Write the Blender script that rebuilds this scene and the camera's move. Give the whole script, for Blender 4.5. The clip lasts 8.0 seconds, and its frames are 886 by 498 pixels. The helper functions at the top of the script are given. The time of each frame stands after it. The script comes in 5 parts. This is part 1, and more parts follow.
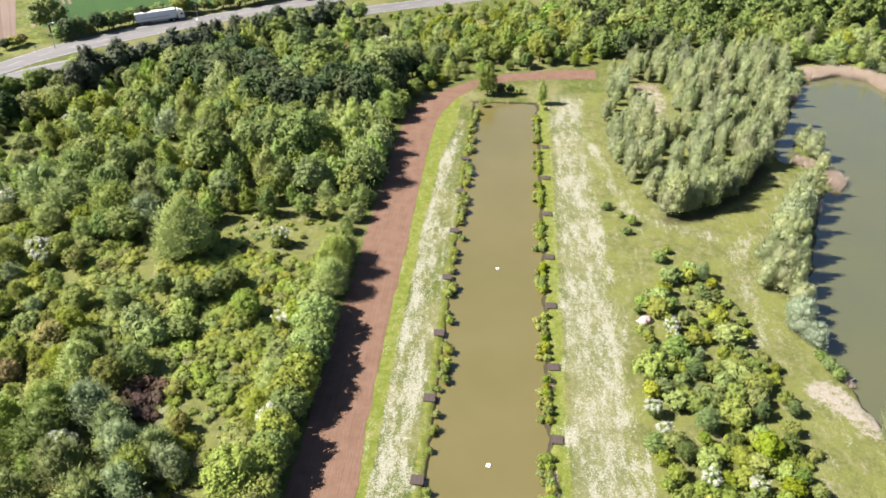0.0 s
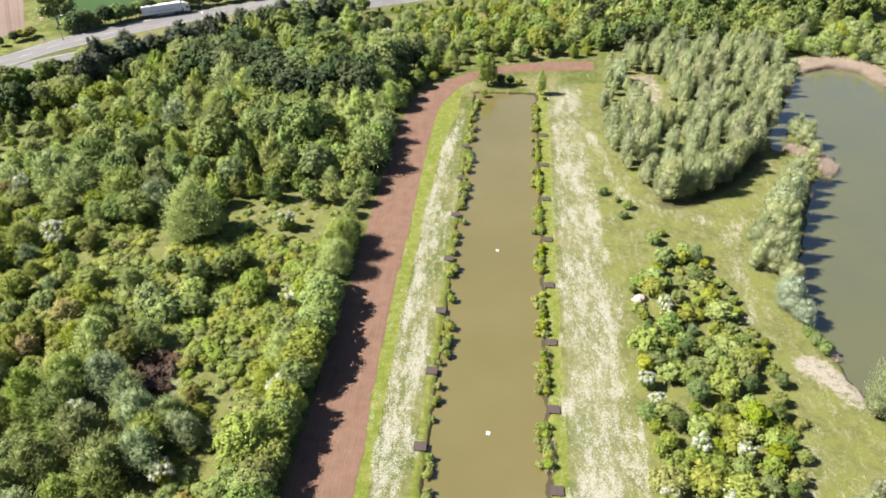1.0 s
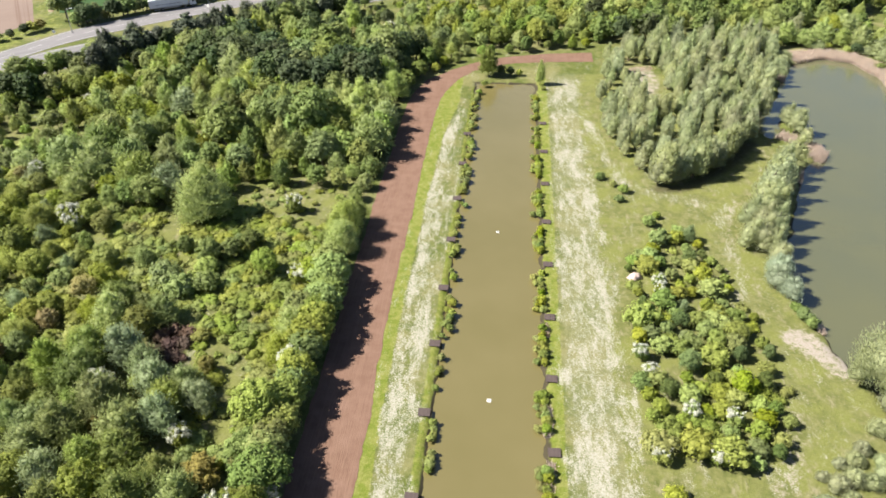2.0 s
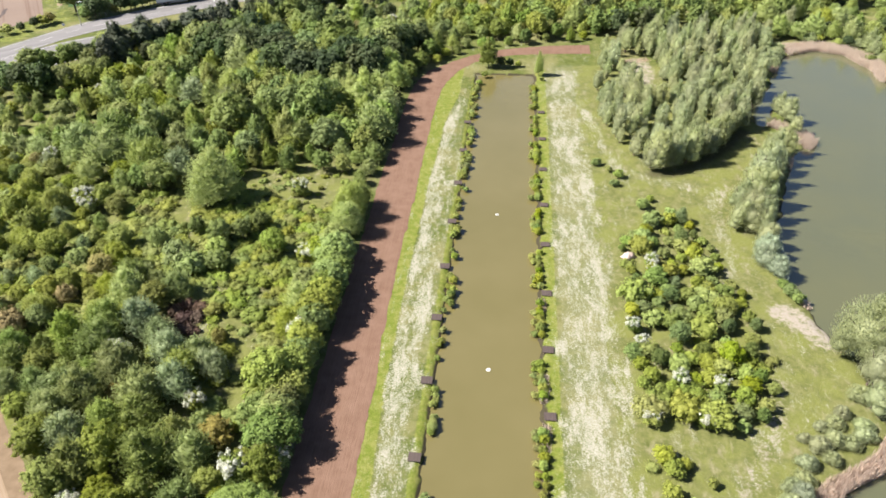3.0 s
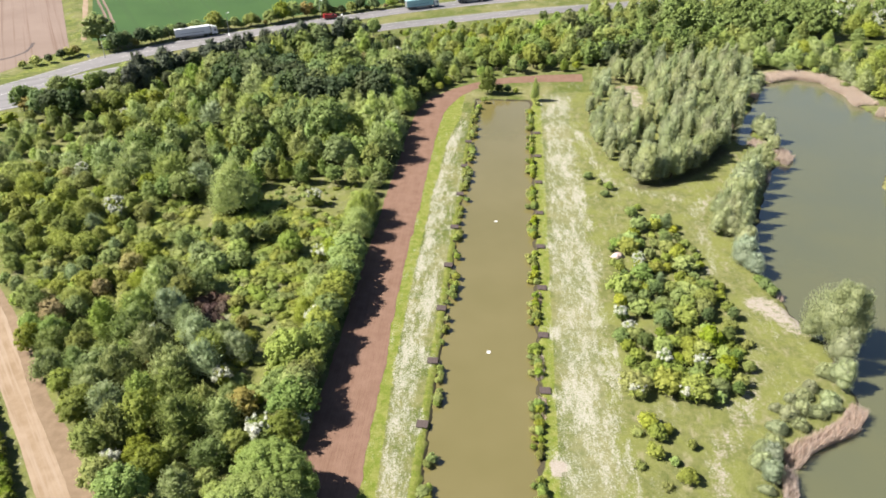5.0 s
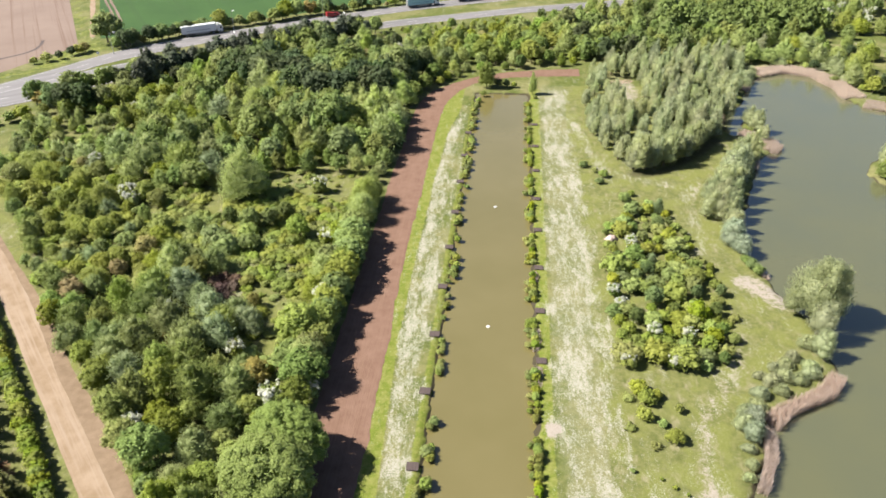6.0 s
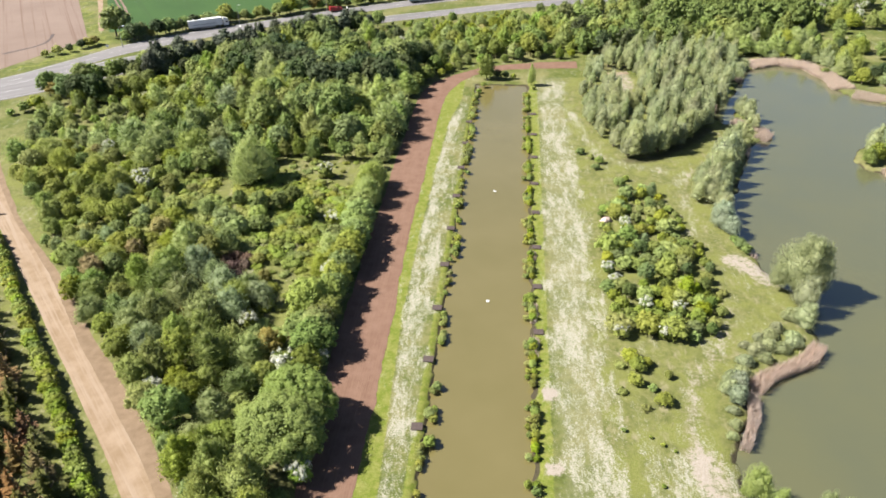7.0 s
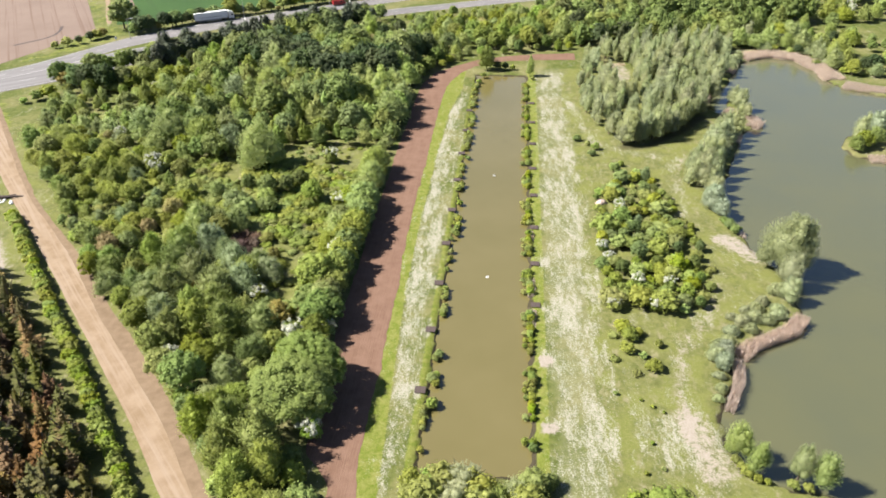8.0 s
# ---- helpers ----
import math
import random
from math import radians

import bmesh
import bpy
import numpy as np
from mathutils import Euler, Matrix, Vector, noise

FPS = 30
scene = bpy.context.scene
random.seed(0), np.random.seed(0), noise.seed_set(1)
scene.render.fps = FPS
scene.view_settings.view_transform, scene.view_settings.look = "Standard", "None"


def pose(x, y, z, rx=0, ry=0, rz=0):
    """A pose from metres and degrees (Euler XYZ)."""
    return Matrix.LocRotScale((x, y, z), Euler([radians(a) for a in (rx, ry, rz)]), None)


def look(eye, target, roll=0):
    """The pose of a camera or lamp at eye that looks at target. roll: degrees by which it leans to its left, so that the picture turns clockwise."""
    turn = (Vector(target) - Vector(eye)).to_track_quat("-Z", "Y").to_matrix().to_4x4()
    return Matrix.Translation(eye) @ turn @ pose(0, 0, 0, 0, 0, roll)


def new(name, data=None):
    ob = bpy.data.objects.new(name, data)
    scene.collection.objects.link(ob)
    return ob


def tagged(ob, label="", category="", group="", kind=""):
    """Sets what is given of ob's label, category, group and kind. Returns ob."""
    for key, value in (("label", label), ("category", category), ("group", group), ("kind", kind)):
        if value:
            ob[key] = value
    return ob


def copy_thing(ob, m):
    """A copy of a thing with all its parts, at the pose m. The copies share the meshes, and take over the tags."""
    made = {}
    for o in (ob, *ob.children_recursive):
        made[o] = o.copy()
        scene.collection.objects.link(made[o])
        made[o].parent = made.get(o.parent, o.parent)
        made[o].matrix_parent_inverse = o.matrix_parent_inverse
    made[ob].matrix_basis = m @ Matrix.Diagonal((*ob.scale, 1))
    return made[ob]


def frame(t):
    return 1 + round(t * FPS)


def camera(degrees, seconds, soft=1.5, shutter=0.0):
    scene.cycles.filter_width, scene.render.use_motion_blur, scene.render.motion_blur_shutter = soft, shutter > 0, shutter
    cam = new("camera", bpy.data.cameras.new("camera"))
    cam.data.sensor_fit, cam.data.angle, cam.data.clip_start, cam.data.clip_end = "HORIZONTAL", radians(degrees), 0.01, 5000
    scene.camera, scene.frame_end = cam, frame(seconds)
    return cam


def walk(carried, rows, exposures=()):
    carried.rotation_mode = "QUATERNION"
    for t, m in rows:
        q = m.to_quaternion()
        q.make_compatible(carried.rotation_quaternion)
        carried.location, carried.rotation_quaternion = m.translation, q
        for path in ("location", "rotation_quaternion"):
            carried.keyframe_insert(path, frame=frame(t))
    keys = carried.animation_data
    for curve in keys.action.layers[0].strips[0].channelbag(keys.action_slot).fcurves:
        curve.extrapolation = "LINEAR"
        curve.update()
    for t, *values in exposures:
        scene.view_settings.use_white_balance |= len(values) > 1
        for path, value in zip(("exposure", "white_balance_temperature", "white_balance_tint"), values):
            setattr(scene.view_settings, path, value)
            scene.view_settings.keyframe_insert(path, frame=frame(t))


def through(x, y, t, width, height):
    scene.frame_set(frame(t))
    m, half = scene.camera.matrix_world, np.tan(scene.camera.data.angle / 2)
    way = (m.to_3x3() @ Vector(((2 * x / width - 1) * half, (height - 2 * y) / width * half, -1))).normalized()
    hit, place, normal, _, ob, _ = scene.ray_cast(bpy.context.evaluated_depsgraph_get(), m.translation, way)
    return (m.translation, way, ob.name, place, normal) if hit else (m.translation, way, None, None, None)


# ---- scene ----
cam = camera(62.0, 8.0, soft=1.72)
PATH = [
    (0, (-0.173, 1.274, 82.866), (-0.332, 2.908, 81.724), -0.4),
    (0.5, (-0.018, -1.34, 82.936), (-0.178, 0.293, 81.792), -0.5),
    (1, (0.121, -4.165, 82.997), (-0.039, -2.534, 81.85), -0.4),
    (1.5, (0.184, -7.217, 83.074), (0.024, -5.587, 81.925), -0.4),
    (3, (0.705, -16.985, 83.521), (0.544, -15.359, 82.368), -0.4),
    (3.5, (1.005, -20.546, 83.586), (0.841, -18.901, 82.461), -0.5),
    (4, (1.094, -24.113, 83.558), (0.929, -22.448, 82.461), -0.5),
    (5.5, (1.562, -35.704, 83.448), (1.396, -34.011, 82.395), -0.4),
    (6, (1.823, -39.659, 83.453), (1.657, -37.967, 82.4), -0.5),
    (6.5, (1.903, -43.583, 83.554), (1.739, -41.891, 82.5), -0.4),
    (7, (2.172, -47.584, 83.744), (2.006, -45.894, 82.688), -0.5),
    (7.5, (2.405, -51.521, 83.802), (2.239, -49.833, 82.743), -0.5),
    (8, (2.517, -55.351, 83.762), (2.352, -53.663, 82.702), -0.4),
]
walk(cam, [(t, look(eye, target, roll)) for t, eye, target, roll in PATH], [(0.0, 1.98), (8.0, 1.93)])

# ---- world and light ----
SUN_EL, SUN_AZ = 45.0, -95.0            # degrees; azimuth from +y towards +x
sun_dir = Vector((math.sin(radians(SUN_AZ)) * math.cos(radians(SUN_EL)),
                  math.cos(radians(SUN_AZ)) * math.cos(radians(SUN_EL)), math.sin(radians(SUN_EL))))
world = bpy.data.worlds.new("sky")
scene.world = world
world.use_nodes = True
sky = world.node_tree.nodes.new("ShaderNodeTexSky")
sky.sky_type, sky.sun_disc = "NISHITA", False
sky.air_density, sky.dust_density = 0.65, 0.6
sky.sun_elevation, sky.sun_rotation = radians(SUN_EL), radians(SUN_AZ)
world.node_tree.links.new(sky.outputs[0], world.node_tree.nodes["Background"].inputs[0])
world.node_tree.nodes["Background"].inputs[1].default_value = 0.052
sun = new("sun", bpy.data.lights.new("sun", "SUN"))
sun.data.energy, sun.data.angle, sun.data.color = 5.0, radians(0.6), (1.0, 0.95, 0.86)
sun.matrix_world = look(sun_dir * 400, (0, 0, 0))

# ---- materials ----


class Shade:
    """A small builder for node materials."""

    def __init__(self, name, rough=0.9, spec=0.2):
        self.mat = bpy.data.materials.new(name)
        self.mat.use_nodes = True
        self.nt = self.mat.node_tree
        self.bsdf = self.nt.nodes["Principled BSDF"]
        self.bsdf.inputs["Roughness"].default_value = rough
        self.bsdf.inputs["Specular IOR Level"].default_value = spec
        self.coord = self.nt.nodes.new("ShaderNodeTexCoord").outputs["Object"]

    def put(self, socket, value):
        if isinstance(value, bpy.types.NodeSocket):
            self.nt.links.new(value, socket)
        elif isinstance(value, tuple) and len(value) == 3 and socket.type == "RGBA":
            socket.default_value = (*value, 1)
        else:
            socket.default_value = value

    def stretch(self, x, y, z, turn=0.0):
        n = self.nt.nodes.new("ShaderNodeMapping")
        n.vector_type = "TEXTURE"
        self.put(n.inputs["Vector"], self.coord)
        n.inputs["Scale"].default_value = (1 / x, 1 / y, 1 / z)
        n.inputs["Rotation"].default_value = (0, 0, radians(turn))
        return n.outputs[0]

    def noise(self, scale, detail=4.0, rough=0.6, vector=None):
        n = self.nt.nodes.new("ShaderNodeTexNoise")
        self.put(n.inputs["Vector"], vector or self.coord)
        n.inputs["Scale"].default_value, n.inputs["Detail"].default_value = scale, detail
        n.inputs["Roughness"].default_value = rough
        return n.outputs["Fac"]

    def ramp(self, fac, *stops):
        n = self.nt.nodes.new("ShaderNodeValToRGB")
        self.put(n.inputs[0], fac)
        e = n.color_ramp.elements
        while len(e) < len(stops):
            e.new(0.5)
        for k, (p, c) in zip(e, stops):
            k.position = p
            k.color = (*c, 1) if isinstance(c, tuple) else (c, c, c, 1)
        return n.outputs[0]

    def mix(self, fac, a, b, multiply=False):
        n = self.nt.nodes.new("ShaderNodeMix")
        n.data_type = "RGBA"
        if multiply:
            n.blend_type, n.clamp_result = "MULTIPLY", False
        self.put(n.inputs[0], fac)
        self.put(n.inputs[6], a)
        self.put(n.inputs[7], b)
        return n.outputs[2]

    def maths(self, op, a, b=0.0, clamp=False):
        n = self.nt.nodes.new("ShaderNodeMath")
        n.operation, n.use_clamp = op, clamp
        self.put(n.inputs[0], a)
        self.put(n.inputs[1], b)
        return n.outputs[0]

    def attribute(self, name):
        n = self.nt.nodes.new("ShaderNodeAttribute")
        n.attribute_name = name
        return n.outputs["Fac"]

    def step(self, fac, lo, hi):
        n = self.nt.nodes.new("ShaderNodeMapRange")
        n.interpolation_type = "SMOOTHSTEP"
        self.put(n.inputs[0], fac)
        n.inputs[1].default_value, n.inputs[2].default_value = lo, hi
        return n.outputs[0]

    def bump(self, height, strength, distance):
        n = self.nt.nodes.new("ShaderNodeBump")
        n.inputs["Strength"].default_value, n.inputs["Distance"].default_value = strength, distance
        self.put(n.inputs["Height"], height)
        self.put(self.bsdf.inputs["Normal"], n.outputs[0])

    def done(self, colour):
        self.put(self.bsdf.inputs["Base Color"], colour)
        return self.mat


def plain(name, colour, rough=0.7, spec=0.3, metal=0.0, vary=0.18, scale=3.0):
    s = Shade(name, rough, spec)
    s.bsdf.inputs["Metallic"].default_value = metal
    dark = tuple(c * (1 - vary) for c in colour)
    light = tuple(min(1, c * (1 + vary)) for c in colour)
    n = s.noise(scale, 5)
    s.bump(n, 0.15, 0.02)
    return s.done(s.ramp(n, (0.3, dark), (0.7, light)))


def foliage(name, dark, light, through=0.30, drift_hue=0.05, spread=0.5, grain_depth=1.0):
    s = Shade(name, 0.62, 0.25)
    geo = s.nt.nodes.new("ShaderNodeNewGeometry")
    info = s.nt.nodes.new("ShaderNodeObjectInfo")
    col = s.mix(geo.outputs["Random Per Island"], dark, light)
    patch = s.noise(0.55, 2)
    col = s.mix(s.step(patch, 0.42, 0.62), col, s.mix(0.5, col, light))
    mottle = s.ramp(s.noise(5.5, 4, 0.7), (0.34, 0.52), (0.5, 1.0), (0.66, 1.38))
    col = s.mix(grain_depth, col, mottle, True)
    hsv = s.nt.nodes.new("ShaderNodeHueSaturation")
    s.put(hsv.inputs["Color"], col)
    s.put(hsv.inputs["Hue"], s.maths("ADD", s.maths("MULTIPLY", info.outputs["Random"], drift_hue), 0.5 - drift_hue / 2))
    r2 = s.maths("FRACT", s.maths("MULTIPLY", info.outputs["Random"], 7.31))
    s.put(hsv.inputs["Value"], s.maths("ADD", s.maths("MULTIPLY", r2, spread), 1 - spread / 2))
    r3 = s.maths("FRACT", s.maths("MULTIPLY", info.outputs["Random"], 13.7))
    s.put(hsv.inputs["Saturation"], s.maths("ADD", s.maths("MULTIPLY", r3, 0.26), 0.93))
    s.bump(s.noise(6.0, 3, 0.7), 0.7 * grain_depth, 0.25)
    tr = s.nt.nodes.new("ShaderNodeBsdfTranslucent")
    s.put(tr.inputs["Color"], hsv.outputs[0])
    mx = s.nt.nodes.new("ShaderNodeMixShader")
    mx.inputs[0].default_value = min(0.6, through + 0.12)
    s.nt.links.new(s.bsdf.outputs[0], mx.inputs[1])
    s.nt.links.new(tr.outputs[0], mx.inputs[2])
    s.nt.links.new(mx.outputs[0], s.nt.nodes["Material Output"].inputs[0])
    return s.done(hsv.outputs[0])


LEAF = {
    "sallow": foliage("sallow_leaves", (0.149, 0.190, 0.061), (0.231, 0.276, 0.100), 0.38, 0.03, 0.4, 0.6),
    "ash": foliage("ash_leaves", (0.151, 0.194, 0.050), (0.243, 0.292, 0.083)),
    "field_maple": foliage("maple_leaves", (0.180, 0.209, 0.045), (0.264, 0.293, 0.069), 0.4, 0.028),
    "oak": foliage("oak_leaves", (0.106, 0.141, 0.042), (0.173, 0.214, 0.071)),
    "yellow": foliage("yellow_sallow_leaves", (0.235, 0.270, 0.070), (0.310, 0.345, 0.099), 0.45, 0.015, 0.2, 0.55),
    "silky": foliage("silky_sallow_leaves", (0.262, 0.312, 0.114), (0.338, 0.388, 0.154), 0.48, 0.02, 0.25, 0.5),
    "soft_olive": foliage("soft_olive_leaves", (0.182, 0.210, 0.056), (0.262, 0.288, 0.087), 0.4, 0.04, 0.4, 0.7),
    # dark green, deepened further to put the belt's shade into the leaf colour
    "dark_oak": foliage("shaded_dark_oak_leaves", (0.041, 0.062, 0.021), (0.073, 0.098, 0.035), 0.3),
    "willow": foliage("willow_leaves", (0.288, 0.314, 0.172), (0.362, 0.392, 0.222), 0.48, 0.03, 0.25, 0.3),
    "grey": foliage("grey_sallow_leaves", (0.183, 0.225, 0.112), (0.252, 0.297, 0.155), 0.42, 0.03, 0.3, 0.6),
    "weeping": foliage("weeping_willow_leaves", (0.238, 0.264, 0.128), (0.318, 0.345, 0.178), 0.46, 0.01, 0.1, 0.5),
    "silver": foliage("silver_leaves", (0.236, 0.278, 0.175), (0.325, 0.369, 0.253), 0.42, 0.03, 0.25, 0.55),
    "bramble": foliage("bramble_leaves", (0.158, 0.192, 0.047), (0.232, 0.262, 0.072), 0.3, 0.04, 0.4),
    "rust": foliage("rust_leaves", (0.173, 0.148, 0.051), (0.247, 0.212, 0.073)),
    # reddish-brown dead stems, with the hollow's shade put into the colour
    "dead": foliage("dead_bramble", (0.062, 0.040, 0.030), (0.110, 0.070, 0.052), 0.2),
    "pine": foliage("pine_needles", (0.041, 0.052, 0.029), (0.068, 0.082, 0.049), 0.15),
    "spruce": foliage("spruce_needles", (0.042, 0.047, 0.010), (0.118, 0.112, 0.030), 0.15),
    "brown_spruce": foliage("dying_spruce_needles", (0.085, 0.056, 0.022), (0.205, 0.134, 0.058), 0.15),
    "round": foliage("round_maple_leaves", (0.188, 0.248, 0.066), (0.275, 0.340, 0.102), 0.42, 0.01, 0.1, 0.9),
    "hedge": foliage("hedge_leaves", (0.158, 0.195, 0.032), (0.243, 0.279, 0.053)),
    "sedge": foliage("sedge_leaves", (0.153, 0.177, 0.046), (0.239, 0.261, 0.080)),
}
BLOSSOM = foliage("may_blossom", (0.300, 0.310, 0.235), (0.450, 0.455, 0.380), 0.2, 0.01, 0.2, 0.8)
REED = foliage("dry_reed", (0.425, 0.345, 0.290), (0.550, 0.460, 0.395), 0.4, 0.008, 0.2, 0.5)
BARK = plain("bark", (0.080, 0.065, 0.050), 0.9, 0.1, vary=0.4, scale=6)


def ground_material():
    s = Shade("grass_ground", 0.95, 0.1)
    big, mid = s.noise(0.07, 4), s.noise(0.9, 5, 0.65)
    fine = s.noise(5.0, 4, 0.7)
    streak = s.noise(1.0, 7, 0.75, s.stretch(1.5, 0.65, 1, 12))
    blotch0 = s.noise(0.35, 6, 0.65, s.stretch(1.0, 0.4, 1))
    swathe0 = s.noise(0.16, 5, 0.6)
    scuff = s.noise(0.5, 6, 0.7, s.stretch(1.0, 0.6, 1))
    green = s.ramp(mid, (0.25, (0.034, 0.046, 0.009)), (0.5, (0.060, 0.072, 0.017)), (0.75, (0.094, 0.098, 0.031)))
    pale = s.ramp(mid, (0.3, (0.080, 0.082, 0.028)), (0.7, (0.132, 0.124, 0.056)))
    col = s.mix(s.step(big, 0.42, 0.62), green, pale)
    lush = s.mix(s.step(mid, 0.35, 0.68), s.ramp(fine, (0.3, (0.055, 0.077, 0.008)), (0.7, (0.102, 0.122, 0.020))), s.ramp(fine, (0.3, (0.102, 0.107, 0.025)), (0.7, (0.150, 0.150, 0.048))))
    col = s.mix(s.step(s.maths("ADD", s.attribute("lush"), s.maths("MULTIPLY", s.maths("SUBTRACT", mid, 0.5), 0.9)), 0.35, 0.65), col, lush)
    col = s.mix(s.maths("MULTIPLY", s.step(s.maths("ADD", s.attribute("worn"), s.maths("MULTIPLY", s.maths("SUBTRACT", blotch0, 0.5), 2.2)), 0.15, 1.0), 0.28), col, s.ramp(fine, (0.3, (0.126, 0.121, 0.066)), (0.7, (0.185, 0.176, 0.115))))
    olive = s.ramp(mid, (0.3, (0.055, 0.064, 0.017)), (0.55, (0.092, 0.095, 0.033)), (0.75, (0.134, 0.126, 0.061)))
    olive = s.mix(s.step(swathe0, 0.44, 0.6), olive, s.ramp(fine, (0.3, (0.076, 0.088, 0.018)), (0.7, (0.122, 0.122, 0.044))))
    olive = s.mix(s.step(scuff, 0.54, 0.69), olive, (0.142, 0.130, 0.074))
    col = s.mix(s.step(s.maths("ADD", s.attribute("meadow"), s.maths("MULTIPLY", s.maths("SUBTRACT", big, 0.5), 0.8)), 0.35, 0.7), col, olive)
    blotch = s.noise(0.8, 6, 0.7, s.stretch(1.0, 0.22, 1))
    rag = s.maths("ADD", s.maths("MULTIPLY", s.maths("SUBTRACT", streak, 0.5), 1.7), s.maths("MULTIPLY", s.maths("SUBTRACT", fine, 0.5), 2.1))
    rag = s.maths("ADD", rag, s.maths("MULTIPLY", s.maths("SUBTRACT", blotch, 0.5), 1.3))
    swathe = s.noise(0.22, 4, 0.6, s.stretch(1.6, 0.45, 1))
    rag = s.maths("ADD", rag, s.maths("MULTIPLY", s.maths("SUBTRACT", swathe, 0.5), 1.5))
    straw = s.ramp(fine, (0.25, (0.150, 0.142, 0.098)), (0.5, (0.205, 0.196, 0.156)), (0.75, (0.278, 0.268, 0.228)))
    col = s.mix(s.step(s.maths("ADD", s.attribute("dry"), rag), 0.24, 0.86), col, straw)
    rag2 = s.maths("ADD", s.maths("MULTIPLY", s.maths("SUBTRACT", mid, 0.5), 1.7), s.maths("MULTIPLY", s.maths("SUBTRACT", fine, 0.5), 0.9))
    earth = s.ramp(fine, (0.25, (0.165, 0.140, 0.113)), (0.75, (0.245, 0.217, 0.190)))
    col = s.mix(s.step(s.maths("ADD", s.attribute("bare"), rag2), 0.3, 0.85), col, earth)
    # wet mud colour, which also paints shade under shrubs, copse and hollow
    mud_shade = s.ramp(fine, (0.3, (0.020, 0.017, 0.011)), (0.7, (0.044, 0.037, 0.022)))
    col = s.mix(s.step(s.attribute("mud_shade"), 0.3, 0.8), col, mud_shade)
    s.bump(s.maths("ADD", fine, s.maths("MULTIPLY", mid, 1.5)), 0.8, 0.12)
    return s.done(col)


def soil_material():
    s = Shade("harrowed_soil", 0.95, 0.1)
    rows = s.noise(1.0, 4, 0.6, s.stretch(5.5, 0.10, 1))
    mid, fine = s.noise(0.5, 5), s.noise(7, 4, 0.7)
    col = s.ramp(mid, (0.3, (0.092, 0.053, 0.037)), (0.7, (0.127, 0.078, 0.058)))
    col = s.mix(s.maths("MULTIPLY", s.step(rows, 0.4, 0.66), 0.6), col, (0.129, 0.080, 0.058))
    col = s.mix(s.maths("MULTIPLY", s.step(fine, 0.5, 0.75), 0.5), col, (0.071, 0.040, 0.027))
    s.bump(s.maths("ADD", rows, s.maths("MULTIPLY", fine, 0.6)), 0.7, 0.08)
    return s.done(col)


def track_material():
    s = Shade("sandy_track", 0.95, 0.1)
    ruts = s.noise(1.0, 4, 0.6, s.stretch(0.05, 1.5, 1, -47.5))
    mid, fine = s.noise(0.35, 5), s.noise(6, 5, 0.7)
    col = s.ramp(mid, (0.3, (0.137, 0.096, 0.060)), (0.7, (0.188, 0.140, 0.099)))
    col = s.mix(s.step(ruts, 0.4, 0.75), col, (0.195, 0.151, 0.115))
    col = s.mix(s.step(fine, 0.55, 0.8), col, (0.122, 0.086, 0.061))
    s.bump(s.maths("ADD", ruts, fine), 0.5, 0.05)
    return s.done(col)


def verge_dust():
    s = Shade("track_margin", 0.95, 0.1)
    mid, fine = s.noise(0.6, 5), s.noise(6, 5, 0.7)
    col = s.ramp(mid, (0.3, (0.105, 0.074, 0.048)), (0.7, (0.150, 0.108, 0.074)))
    col = s.mix(s.step(fine, 0.58, 0.75), col, (0.085, 0.078, 0.034))
    s.bump(fine, 0.6, 0.08)
    return s.done(col)


def asphalt_material():
    s = Shade("worn_asphalt", 0.85, 0.25)
    lanes = s.noise(1.0, 3, 0.5, s.stretch(0.02, 0.45, 1, 38))
    fine = s.noise(3, 5, 0.7)
    col = s.ramp(lanes, (0.35, (0.089, 0.084, 0.085)), (0.65, (0.129, 0.121, 0.124)))
    col = s.mix(s.step(fine, 0.45, 0.7), col, (0.102, 0.096, 0.098))
    s.bump(fine, 0.2, 0.01)
    return s.done(col)


def water_material(name, colour, murk, ior):
    s = Shade(name, 0.16, 1.0)
    s.bsdf.inputs["IOR"].default_value = ior
    ripple = s.noise(1.6, 4, 0.6, s.stretch(1.0, 1.8, 1, 20))
    swell = s.noise(0.05, 3)
    n = s.nt.nodes.new("ShaderNodeBump")
    n.inputs["Strength"].default_value, n.inputs["Distance"].default_value = 0.22, 0.03
    s.put(n.inputs["Height"], ripple)
    s.put(s.bsdf.inputs["Normal"], n.outputs[0])
    return s.done(s.ramp(swell, (0.35, colour), (0.65, murk)))


def field_material(name, a, b, c, turn, rows):
    s = Shade(name, 0.95, 0.1)
    lines = s.noise(1.0, 3, 0.6, s.stretch(rows * 0.01, rows, 1, turn))
    mid, fine = s.noise(0.04, 4), s.noise(2.0, 5, 0.7)
    col = s.ramp(mid, (0.3, a), (0.7, b))
    col = s.mix(s.step(lines, 0.5, 0.68), col, c)
    s.bump(s.maths("ADD", fine, lines), 0.5, 0.08)
    return s.done(col)


GROUND = ground_material()
SOIL = soil_material()
TRACK = track_material()
MARGIN = verge_dust()
ASPHALT = asphalt_material()
CANAL = water_material("canal_water", (0.086, 0.073, 0.027), (0.095, 0.080, 0.032), 1.43)
LAKE = water_material("lake_water", (0.061, 0.063, 0.033), (0.067, 0.067, 0.032), 1.52)
PLOUGH = field_material("ploughed_field", (0.117, 0.086, 0.071), (0.142, 0.107, 0.089), (0.100, 0.068, 0.054), 122.5, 0.7)
